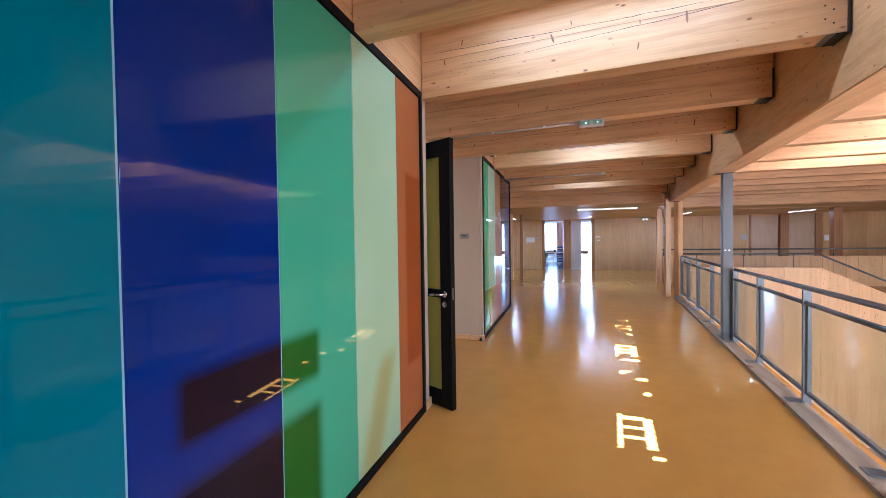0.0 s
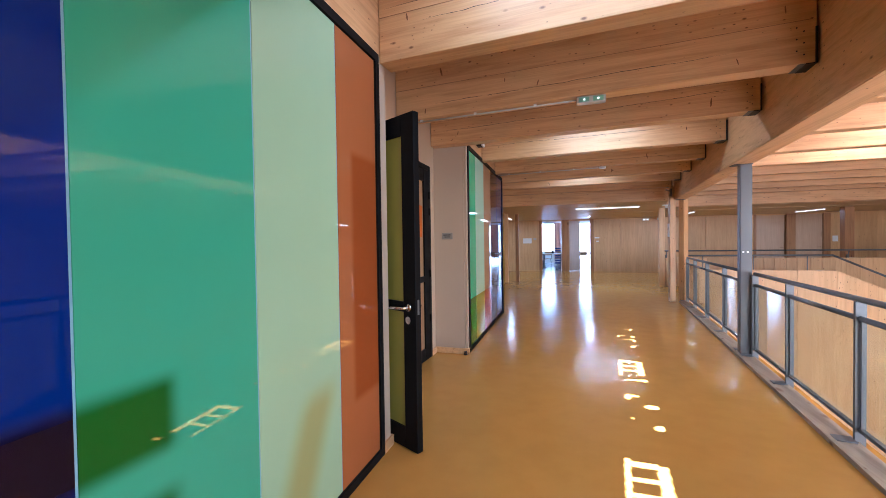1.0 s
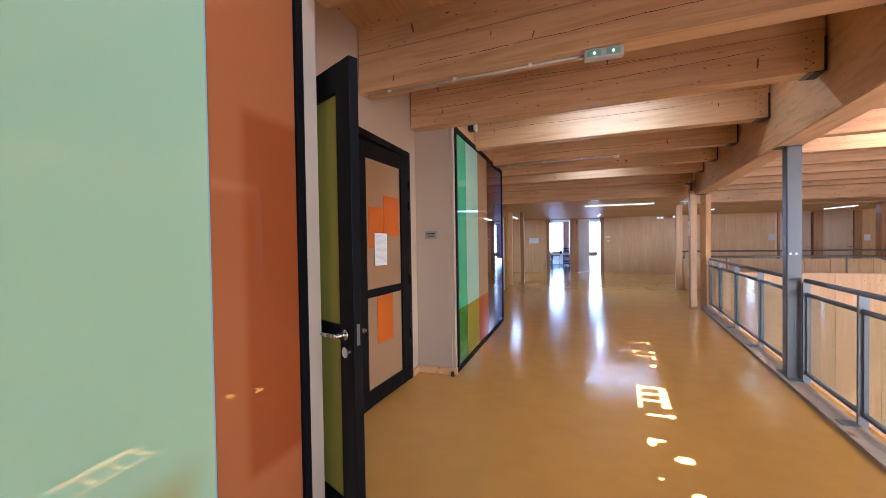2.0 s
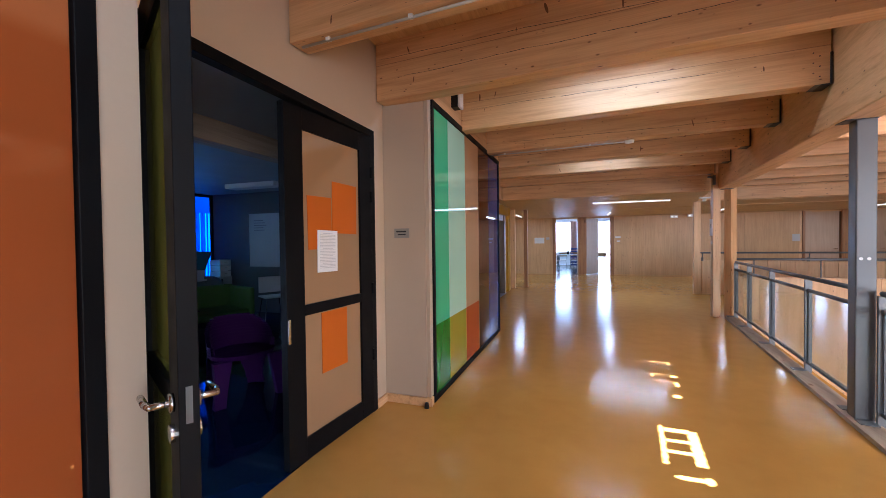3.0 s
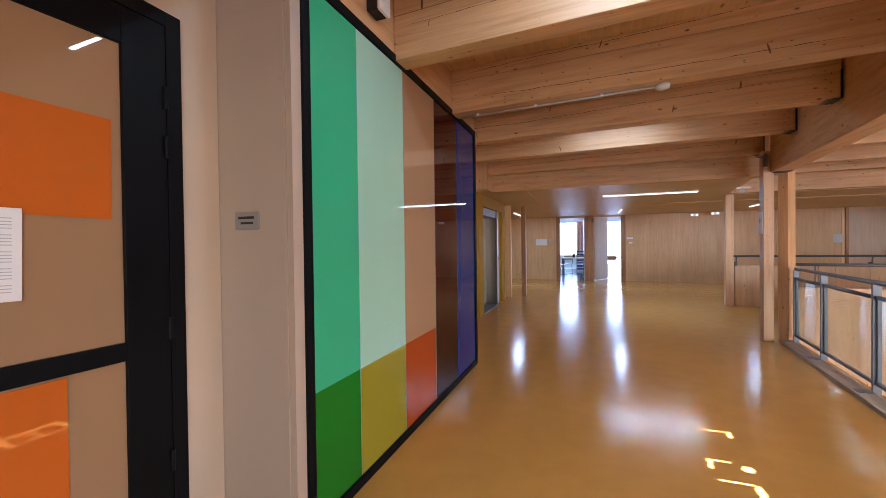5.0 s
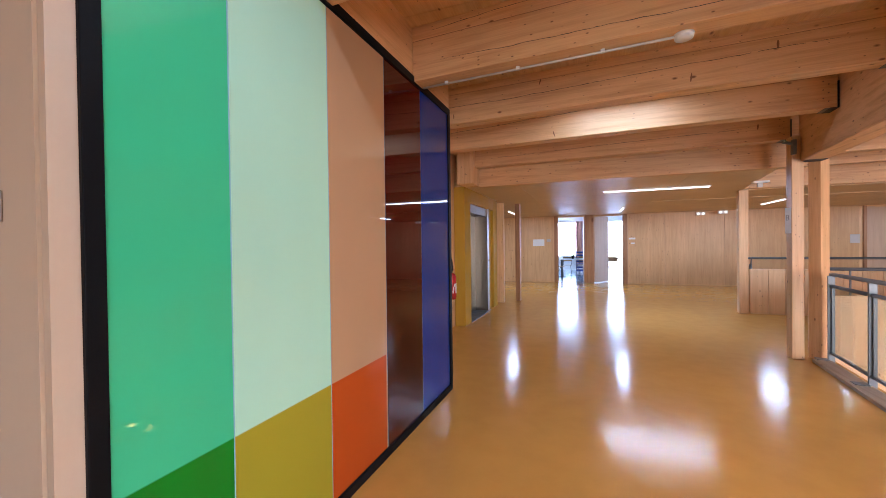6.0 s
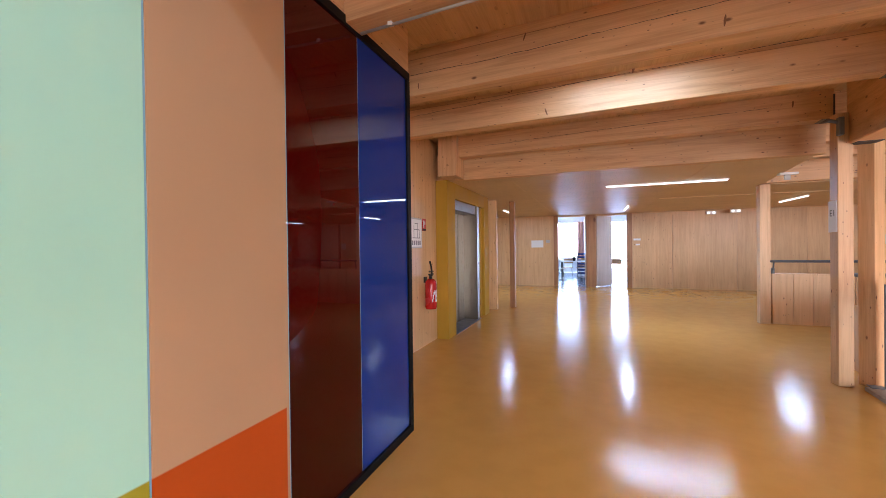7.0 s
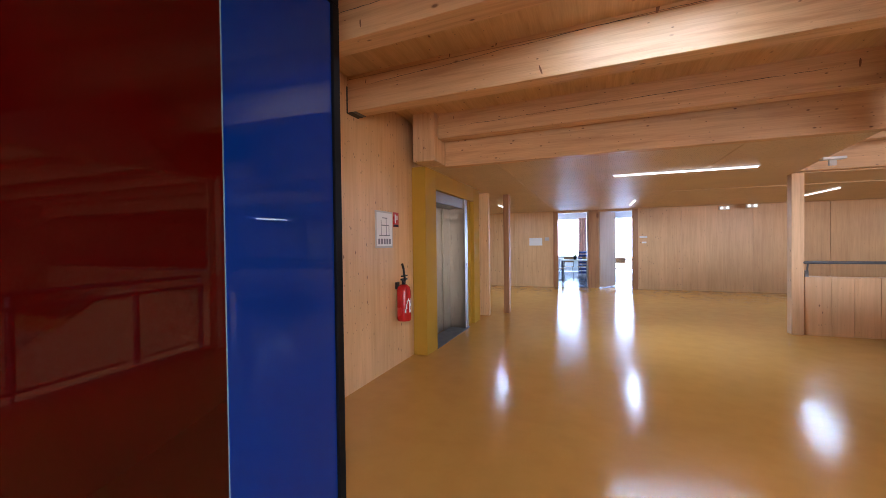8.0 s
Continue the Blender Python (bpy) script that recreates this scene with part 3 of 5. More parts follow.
def beam(y0, slant, xa, xb, name, label, group, z0=2.63, width=0.16, bracket=True, left=False, seed=0):
    """A glulam beam from xa to xb, its near face at y0 where x is 0, in a steel hanger at its end."""
    b = thing(name, label, "beam", xa, y0 + slant * xa, 0, math.degrees(math.atan(slant)), group)
    n = xb - xa
    part("lower_lamella", bx(0, n, 0, width, z0, z0 + 0.2965, bevel=0.005), W_X, b)
    part("upper_lamella", bx(0, n, 0, width, z0 + 0.2985, TOP - 0.003, bevel=0.002), W_X, b)
    if not bracket:
        return b
    for e in [n] + ([0.0] if left else []):
        s = 1 if e else -1
        h = box(fresh(), e - 0.008 * s, e + 0.004 * s, -0.010, width + 0.010, z0 - 0.009, z0 + 0.24)
        box(h, e - 0.06 * s, e, -0.004, width + 0.004, z0 - 0.009, z0 - 0.003)
        part("hanger", h, BRACKET, b, "dark steel beam hanger")
        part("hanger_wing", bx(e - 0.10 * s, e - 0.061 * s, 0.0, width, z0 - 0.007, z0 - 0.003), STEEL, b, "pale steel wing of the hanger")
    pegs = fresh()
    for z in (0.06, 0.14, 0.22):
        rod(pegs, (n - 0.07, -0.004, z0 + z), (n - 0.07, 0.006, z0 + z), 0.005, 8)
        rod(pegs, (n - 0.11, -0.004, z0 + z + 0.03), (n - 0.11, 0.006, z0 + z + 0.03), 0.005, 8)
    part("dowel", pegs, BRACKET, b)
    part("glue_joint", bx(0.005, n - 0.02, -0.0005, 0.002, z0 + 0.296, z0 + 0.2988), W_FRAME, b, "thin dark glue joint")
    part("crack", crack(n, z0 + 0.12 + 0.05 * (seed % 3), seed), RUBBER, b, "thin dark drying crack")
    part("branch_mark", spike_knots(n, z0, seed), W_KNOT, b, "brown slit-shaped branch marks")
    if seed % 2:
        part("crack", crack(n, z0 + 0.35, seed + 50), RUBBER, b, "thin dark drying crack")
    return b


for k, (y, slant) in enumerate(BEAMS):
    left = -1.14 if y < 3.3 else (-1.56 if y < 5.5 else (-1.14 if y < 8.6 else (-2.05 if y < 10.5 else PIL_X)))
    xr = (GIRDER(y) + slant * 0.1) / (1 - 0.103 * slant)
    beam(y, slant, left, xr, "corridor_beam", "pale knotty glulam ceiling beam with a drying crack", "corridor ceiling beams", left=left < -2 and y < 10.5, seed=k)
    y, slant = HALL_BEAMS[k]
    xr = (GIRDER(y) + slant * 0.1) / (1 - 0.103 * slant)
    beam(y - 0.03, slant, xr + 0.235, 13.9 if y > 4.5 else 6.95, "atrium_beam", "pale spruce glulam roof beam over the stair hall", "stair hall roof beams", bracket=False)
for k in range(8, 10):
    beam(3.50 + 1.10 * k, -0.012, 2.72, 13.9, "atrium_beam", "pale spruce glulam roof beam over the stair hall", "stair hall roof beams", bracket=False)

# deep girder over the railing
gd = thing("girder", "deep pale glulam girder carrying the ceiling beams", "girder")
bm = fresh()
prism(bm, [(GIRDER(-3.1), -3.1), (GIRDER(-3.1) + 0.23, -3.1), (GIRDER(10.86) + 0.23, 10.86), (GIRDER(10.86), 10.86)], 2.30, TOP - 0.002)
bmesh.ops.bevel(bm, geom=list(bm.edges), offset=0.008, segments=2, affect="EDGES")
part("timber", bm, W_Y, gd)
for y in (6.40, 10.79):
    part("bearing_plate", bx(GIRDER(y) + 0.02, GIRDER(y) + 0.21, y - 0.07, y + 0.07, 2.294, 2.2995), BRACKET, gd, "thin steel bearing plate")

# end beam under the edge of the low ceiling, with a dark slot over it
structure("bulkhead", bx(-2.05, -1.62, 11.50, 11.62, LOW, 2.74), W_WALL, "spruce panel over the lift side", "wall")
eb = thing("edge_beam", "spruce edge beam along the low ceiling", "beam", -1.62, 11.50, 0)
part("timber", bx(-0.0, 4.16, 0, 0.12, LOW - 0.01, 2.70, bevel=0.006), W_X, eb)
part("upper_board", bx(-0.43, 4.16, 0.05, 0.12, 2.715, TOP - 0.003), W_X, eb)
part("slot_strip", bx(-0.43, 4.16, 0.06, 0.12, 2.70, 2.715), W_FRAME, eb)
fb = thing("fascia_beam", "wide spruce fascia over the far parapet", "beam", 2.80, 14.06, 0)
part("timber", bx(0, 11.2, 0, 0.18, LOW + 0.02, 2.80, bevel=0.006), W_X, fb)
part("upper_board", bx(0, 11.2, 0.06, 0.18, 2.80, TOP - 0.003), W_X, fb)

# far wall, in panels with open joints, round its door openings
wall_far = structure("wall_far", bx(-6, 14, 19.66, 19.75, 2.30, TOP), W_WALL, "spruce panel wall at the end of the gallery")


def far_panel(x0, x1):
    part("panel", bx(x0 + 0.003, x1 - 0.003, 19.62, 19.75, 0, 2.345, bevel=0.003), W_WALL, wall_far)


edges = [-6.0, -4.7, -3.4, -2.25, -1.08]
for a, b in zip(edges, edges[1:]):
    far_panel(a, b)
for a, b in zip([1.30, 2.41, 4.05, 5.65, 7.25], [2.41, 4.05, 5.65, 7.25, 7.33]):
    far_panel(a, b)
for a, b in zip([9.80, 11.2, 12.6], [11.2, 12.6, 14.0]):
    far_panel(a, b)

# door frames of the far wall
for n, (x0, x1) in enumerate(((-1.08, -0.94), (-0.05, 0.24), (1.15, 1.30), (7.33, 7.41), (8.41, 8.70), (9.58, 9.80))):
    structure("door_post_%d" % (n + 1), bx(x0 + 0.002, x1 - 0.002, 19.585, 19.75, 0, 2.345, bevel=0.004), W_FRAME, "brown stained wooden door post", "door frame")

# classrooms past the far wall
bm = box(fresh(), -4.6, -4.5, 19.76, 26.5, 0, 2.8)
box(bm, 6.0, 6.1, 19.76, 26.5, 0, 2.8)
box(bm, -4.5, 0.05, 26.4, 26.5, 0, 0.75)
box(bm, -4.5, 6.0, 26.4, 26.5, 2.45, 2.8)
for x in (-4.5, -2.05, -0.15):
    box(bm, x, x + 0.2, 26.41, 26.49, 0.75, 2.45)
for x in (0.2, 2.6, 4.2):
    box(bm, x, x + 0.08, 26.41, 26.49, 0, 2.45)
structure("wall_classroom", bm, ROOM_WHITE, "white classroom walls with windows")
structure("wall_between_classrooms", bx(0.05, 0.15, 19.76, 26.4, 0, 2.75), ROOM_WHITE, "white wall between two classrooms")
tagged(part("sky_backdrop", bx(-14, 16, 31, 31.1, -3, 9), GLOW_SKY), "bright hazy sky outside the classroom windows", "backdrop", "", "structure")

# window wall of the staff room
bm = box(fresh(), -9.2, -9.0, -3.2, 9.05, 2.48, 2.6)
structure("wall_window", bm, PLASTER, "lintel over the window wall")
tagged(part("hazy_backdrop", bx(-13.1, -13, -8, 16, -3, 7), GLOW_SKY2), "hazy daylight outside the staff room", "backdrop", "", "structure")

# ---------------------------------------------------------------- coloured glass walls
JOINTS_1 = [-2.76, -2.15, -1.545, -0.94, -0.33, 0.275, 0.88, 1.495, 2.11, 2.71, 3.17]
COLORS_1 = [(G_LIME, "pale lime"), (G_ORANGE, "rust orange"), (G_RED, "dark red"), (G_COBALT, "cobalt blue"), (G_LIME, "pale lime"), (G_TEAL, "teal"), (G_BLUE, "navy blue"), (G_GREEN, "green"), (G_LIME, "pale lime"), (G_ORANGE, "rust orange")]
JOINTS_2 = [5.785, 6.195, 6.785, 7.38, 7.965, 8.595]
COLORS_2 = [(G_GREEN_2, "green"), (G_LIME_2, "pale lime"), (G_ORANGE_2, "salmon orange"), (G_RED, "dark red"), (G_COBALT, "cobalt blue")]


def glass_wall(joints, colors, label):
    g = thing("glass_screen", label, "glass wall", GX, joints[0], 0, 0, "coloured glass walls")
    n = joints[-1] - joints[0]
    part("bottom_frame", bx(-0.03, 0.012, -0.05, n + 0.05, 0.0, 0.055, bevel=0.003), BLACK, g, "black aluminium frame")
    part("top_frame", bx(-0.03, 0.012, -0.05, n + 0.05, 2.615, 2.672, bevel=0.003), BLACK, g)
    part("side_frame", bx(-0.03, 0.012, -0.052, 0.0, 0.057, 2.613, bevel=0.003), BLACK, g)
    part("side_frame", bx(-0.03, 0.012, n, n + 0.052, 0.057, 2.613, bevel=0.003), BLACK, g)
    for i, (mat, word) in enumerate(colors):
        a, b = joints[i] - joints[0], joints[i + 1] - joints[0]
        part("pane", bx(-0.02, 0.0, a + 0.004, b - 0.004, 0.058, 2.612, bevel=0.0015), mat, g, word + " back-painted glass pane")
        if i:
            part("joint", bx(-0.018, -0.003, a - 0.0035, a + 0.0035, 0.058, 2.612), G_EDGE, g, "pale glass edge joint")
    return g


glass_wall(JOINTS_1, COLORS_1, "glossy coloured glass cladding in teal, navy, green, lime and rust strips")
glass_wall(JOINTS_2, COLORS_2, "glossy coloured glass cladding in green, lime, rust, red and blue strips")

# ---------------------------------------------------------------- double door


def lever(parent, x, y, z, side, out):
    """A lever handle on a leaf whose face lies across y; out: +1 or -1, side: the way that the lever points."""
    h = fresh()
    rod(h, (x, y, z), (x, y + out * 0.012, z), 0.026, 16)
    tube(h, [(x, y, z), (x, y + out * 0.055, z), (x + side * 0.03, y + out * 0.062, z), (x + side * 0.125, y + out * 0.062, z - 0.006)], 0.0095)
    part("handle", h, CHROME, parent, "brushed steel lever handle", True)
    c = fresh()
    rod(c, (x, y, z - 0.085), (x, y + out * 0.012, z - 0.085), 0.026, 16)
    part("lock_plate", c, CHROME, parent, "round steel lock plate")


def door_leaf(parent, width, height, stile, glass, label):
    """A glazed leaf in the plane across y, from the hinge at x 0."""
    leaf = part("leaf", bx(0, stile, -0.025, 0.025, 0.008, height, bevel=0.003), BLACK, parent, label)
    part("stile", bx(width - stile, width, -0.025, 0.025, 0.008, height, bevel=0.003), BLACK, leaf)
    part("bottom_rail", bx(stile, width - stile, -0.025, 0.025, 0.008, 0.15, bevel=0.003), BLACK, leaf)
    part("top_rail", bx(stile, width - stile, -0.025, 0.025, height - 0.14, height, bevel=0.003), BLACK, leaf)
    part("middle_rail", bx(stile, width - stile, -0.025, 0.025, 0.95, 1.02, bevel=0.003), BLACK, leaf)
    part("pane", bx(stile, width - stile, -0.008, 0.008, 0.15, 0.95), glass, leaf)
    part("pane", bx(stile, width - stile, -0.008, 0.008, 1.02, height - 0.14), glass, leaf)
    return leaf


AJAR = 3.5                # degrees by which the second leaf stands off its frame
dd = thing("double_door", "black aluminium double door, one glazed leaf open and the other almost shut", "door", DX, 3.50, 0)
part("frame_side", bx(-0.05, 0.02, 0.0, 0.10, 0, 2.36, bevel=0.003), BLACK, dd)
part("frame_side", bx(-0.05, 0.02, 1.90, 1.965, 0, 2.36, bevel=0.003), BLACK, dd)
part("frame_head", bx(-0.05, 0.02, 0.10, 1.90, 2.30, 2.36, bevel=0.003), BLACK, dd)
shut = door_leaf(dd, 0.94, 2.295, 0.158, G_AMBER, "shut leaf with amber tinted panes")
shut.matrix_basis = pose(0.0, 1.895, 0, 0, 0, -90 - AJAR)
opened = door_leaf(dd, 0.73, 2.295, 0.125, G_YELLOW, "open leaf with yellow film panes")
opened.matrix_basis = pose(0.02, 0.115, 0, 0, 0, -27)
lever(opened, 0.665, -0.025, 0.985, -1, -1)
lever(opened, 0.665, 0.025, 0.985, -1, 1)
pl = bx(0.7301, 0.732, -0.008, 0.008, 0.94, 1.04)
part("strike_plate", pl, STEEL_PAINT, opened, "steel lock faceplate")
for z in (0.45, 1.0, 1.75, 1.95):
    hg = fresh()
    rod(hg, (0.03, 1.888, z), (0.03, 1.888, z + 0.09), 0.010, 10)
    part("hinge", hg, BLACK, dd, "black barrel hinge")
part("latch", bx(0.915, 0.935, 0.0255, 0.031, 0.80, 0.95), CHROME, shut, "steel edge latch")


def sheet(name, label, category, mat, y0, y1, z0, z1, x, tilt=0.0, bars=0, group=""):
    """A flat sheet on the pane of the door leaf that stands ajar, at y0 to y1 along it."""
    s = thing(name, label, category, 0, 0, 0, 0, group)
    d, turn = 5.395 - (y0 + y1) / 2, radians(AJAR)
    s.matrix_basis = pose(x - math.sin(turn) * d, 5.395 - math.cos(turn) * d, (z0 + z1) / 2, 0, 0, -AJAR) @ pose(0, 0, 0, tilt)
    a, b = (y1 - y0) / 2, (z1 - z0) / 2
    part("sheet", bx(0, 0.003, -a, a, -b, b), mat, s)
    if bars:
        for i in range(bars):
            z = b * 0.86 - i * (b * 1.72 / bars)
            w = a * (0.78 if i % 5 else 0.5)
            part("printed_line", bx(0.003, 0.0036, -w, w, z - b * 0.45 / bars, z), FAINT_INK, s)
    return s


sheet("orange_card", "orange card seen on the pane of the shut door leaf", "card", ORANGE_CARD, 4.66, 4.90, 1.38, 1.74, -1.559, 1, 0, "orange cards")
sheet("orange_card", "larger orange card high on the pane of the door leaf", "card", ORANGE_CARD, 4.91, 5.20, 1.49, 1.86, -1.559, -1, 0, "orange cards")
sheet("orange_card", "orange card on the lower pane of the door leaf", "card", ORANGE_CARD, 4.78, 5.06, 0.52, 0.94, -1.559, 0, 0, "orange cards")
sheet("notice", "white printed notice taped over the orange card", "notice", PAPER, 4.745, 4.955, 1.22, 1.51, -1.554, -1, 24)

# plate on the wall end
rs = thing("room_sign", "small grey room sign with two unreadable lines", "sign", -1.395, 5.66, 1.50)
part("plate", bx(-0.072, 0.072, -0.010, -0.002, -0.042, 0.042, bevel=0.003), SIGN, rs)
ln = box(fresh(), -0.05, 0.045, -0.0115, -0.0103, 0.008, 0.02)
box(ln, -0.035, 0.04, -0.0115, -0.0103, -0.016, -0.006)
part("lettering", ln, RUBBER, rs, "dark unreadable lettering")
ds = thing("door_stop", "small black rubber door stop at the wall end", "door stop", -1.16, 5.61, 0)
k = fresh()
rod(k, (0, 0, 0), (0, 0, 0.045), 0.022, 14, 0.016)
part("stop", k, RUBBER, ds, "", True)

# loudspeaker over the far glass
sp = thing("loudspeaker", "small white wall loudspeaker with a dark side", "loudspeaker", -1.145, 6.38, 2.90)
part("cabinet", bx(0.0, 0.07, -0.06, 0.06, -0.12, 0.12, bevel=0.006), RUBBER, sp)
part("front", bx(0.071, 0.10, -0.062, 0.062, -0.125, 0.125, bevel=0.012), WHITE, sp, "white plastic front")

# ---------------------------------------------------------------- lift
LX = -1.86
lf = thing("lift_door", "brushed stainless lift door in an ochre surround", "lift door", LX, 11.42, 0)
W = 2.45
part("surround", bx(-0.185, 0.0, 0.0, 0.35, 0, 2.36, bevel=0.004), GOLD, lf, "ochre lacquered surround")
part("surround", bx(-0.185, 0.0, 2.10, W, 0, 2.36, bevel=0.004), GOLD, lf)
part("surround", bx(-0.185, 0.0, 0.35, 2.10, 2.12, 2.36, bevel=0.004), GOLD, lf)
part("door_panel", bx(-0.33, -0.31, 0.335, 1.43, 0.01, 1.96), INOX, lf, "brushed stainless sliding panel")
part("door_panel", bx(-0.305, -0.285, 1.35, 1.65, 0.01, 1.96), INOX, lf)
part("jamb", bx(-0.33, -0.02, 1.65, 1.80, 0.0, 2.12, bevel=0.003), INOX, lf, "stainless jamb")
part("jamb", bx(-0.17, -0.09, 1.80, 1.97, 0.0, 2.12, bevel=0.003), INOX, lf)
part("jamb", bx(-0.17, -0.06, 1.97, 2.10, 0.0, 2.12, bevel=0.003), GOLD, lf)
part("header", bx(-0.33, -0.05, 0.35, 1.65, 1.965, 2.12, bevel=0.003), INOX, lf, "stainless header")
part("sill", bx(-0.30, 0.01, 0.35, 1.80, 0.0, 0.008), STEEL, lf, "grooved metal sill")
bt = fresh()
rod(bt, (-0.03, 1.725, 1.05), (-0.005, 1.725, 1.05), 0.02, 14)
part("call_button", bt, CHROME, lf, "round call button")
tagged(part("wood_panel", bx(-2.04, -1.80, 14.30, 14.42, 0, LOW - 0.003, bevel=0.004), W_WALL), "pale wooden end panel past the lift", "panel")
tagged(part("pilaster", bx(-1.90, PIL_X - 0.003, 11.16, 11.49, 2.365, TOP - 0.004, bevel=0.005), W_Z), "spruce block standing over the lift surround", "post")

# fire extinguisher
fe = thing("fire_extinguisher", "red fire extinguisher with black hose hung on the wooden wall", "fire extinguisher", -1.955, 10.98, 0.52)
b = fresh()
prof = [(0.0, 0.0), (0.072, 0.0), (0.08, 0.02), (0.08, 0.34), (0.07, 0.385), (0.035, 0.415), (0.0, 0.42)]
rings = [[b.verts.new((r * math.cos(a * math.tau / 20), r * math.sin(a * math.tau / 20), z)) for a in range(20)] for r, z in prof[1:-1]]
for p, q in zip(rings, rings[1:]):
    for i in range(20):
        b.faces.new((p[i], p[(i + 1) % 20], q[(i + 1) % 20], q[i]))
b.faces.new(rings[0][::-1])
b.faces.new(rings[-1])
part("cylinder", b, RED, fe, "", True)
v = fresh()
rod(v, (0, 0, 0.41), (0, 0, 0.47), 0.022, 12)
box(v, -0.012, 0.012, -0.06, 0.075, 0.465, 0.485)
box(v, -0.01, 0.01, -0.05, 0.085, 0.505, 0.52)
part("valve", v, RUBBER, fe, "black valve and grip")
hs = fresh()
tube(hs, [(0.02, -0.02, 0.45), (0.045, -0.06, 0.48), (0.035, -0.07, 0.60), (0.02, -0.075, 0.66)], 0.013)
part("hose", hs, RUBBER, fe, "black rubber hose", True)
for k, (t0, z0, z1) in enumerate(((-0.9, 0.10, 0.14), (-0.75, 0.14, 0.20), (-0.6, 0.20, 0.24), (-0.4, 0.23, 0.26), (-0.2, 0.10, 0.24), (0.0, 0.10, 0.13), (0.05, 0.17, 0.20), (0.2, 0.10, 0.26))):
    m = bx(0.0795, 0.0812, -0.008, 0.008, z0, z1)
    part("label_bar", m, PAPER, fe, "white printed bar").matrix_basis = pose(0, 0, 0, 0, 0, math.degrees(t0))
part("hook", bx(-0.095, -0.07, -0.03, 0.03, 0.36, 0.44), BRACKET, fe, "steel wall hook")

# evacuation plan and fire sign
ep = thing("evacuation_plan", "framed evacuation plan on the wooden wall", "notice", -2.05, 10.70, 1.56)
part("plate", bx(0, 0.012, -0.185, 0.185, -0.20, 0.20, bevel=0.003), GREY, ep)
part("sheet", bx(0.0125, 0.014, -0.165, 0.165, -0.18, 0.18), PAPER, ep, "white printed plan")
pn = fresh()
for y0, y1, z0, z1 in ((-0.08, 0.10, 0.04, 0.05), (-0.08, -0.07, -0.06, 0.10), (0.03, 0.04, -0.06, 0.13), (-0.12, 0.12, -0.07, -0.06), (0.09, 0.10, -0.06, 0.05), (-0.05, 0.06, 0.12, 0.13)):
    box(pn, 0.0142, 0.0148, y0, y1, z0, z1)
for i in range(5):
    box(pn, 0.0142, 0.0148, -0.14 + i * 0.058, -0.10 + i * 0.058, -0.16, -0.10)
part("drawing", pn, INK, ep, "thin grey floor plan drawing")
fs = thing("fire_sign", "small red sign over the fire extinguisher", "sign", -2.05, 10.985, 1.68)
part("plate", bx(0, 0.004, -0.065, 0.065, -0.085, 0.085), RED, fs)
pc = box(fresh(), 0.0042, 0.005, -0.03, -0.005, -0.04, 0.06)
box(pc, 0.0042, 0.005, 0.01, 0.035, 0.0, 0.05)
part("pictogram", pc, PAPER, fs, "white pictogram")
part("lower_strip", bx(0.0042, 0.005, -0.06, 0.06, -0.08, -0.055), DARK_TOP, fs, "dark strip")

# ---------------------------------------------------------------- railing
rl = thing("railing", "galvanised steel railing with clear glass infill along the gallery edge", "railing", 0, 0, 0)


def rp(y, off=0.0, z=0.0):
    return Vector((RAIL(y) + off, y, z))


POSTS = [-2.6, -1.48, -0.35, 0.78, 1.91, 3.05, 4.18, 5.32, 6.28, 6.56, 7.62, 8.78, 9.87, 10.74]
ang = math.degrees(math.atan(0.108))
post_mesh = None
for y in POSTS:
    if post_mesh is None:
        ob = part("rail_post", bx(-0.005, 0.055, -0.012, 0.012, -0.18, 0.985, bevel=0.002), STEEL, rl)
        post_mesh = ob.data
    else:
        ob = new("rail_post", post_mesh)
        ob.parent = rl
    ob.matrix_basis = pose(RAIL(y), y, 0, 0, 0, -ang)
foot = None
for y in POSTS:
    if foot is None:
        ob = part("foot_plate", bx(-0.11, 0.0, -0.05, 0.05, 0.036, 0.044, bevel=0.002), STEEL, rl)
        foot = ob.data
    else:
        ob = new("foot_plate", foot)
        ob.parent = rl
    ob.matrix_basis = pose(RAIL(y), y, 0, 0, 0, -ang)
for a, b in ((POSTS[0], POSTS[8]), (POSTS[9], POSTS[-1])):
    t = fresh()
    rod(t, rp(a, 0.025, 1.0), rp(b, 0.025, 1.0), 0.021, 14)
    part("handrail", t, STEEL, rl, "round steel handrail", True)
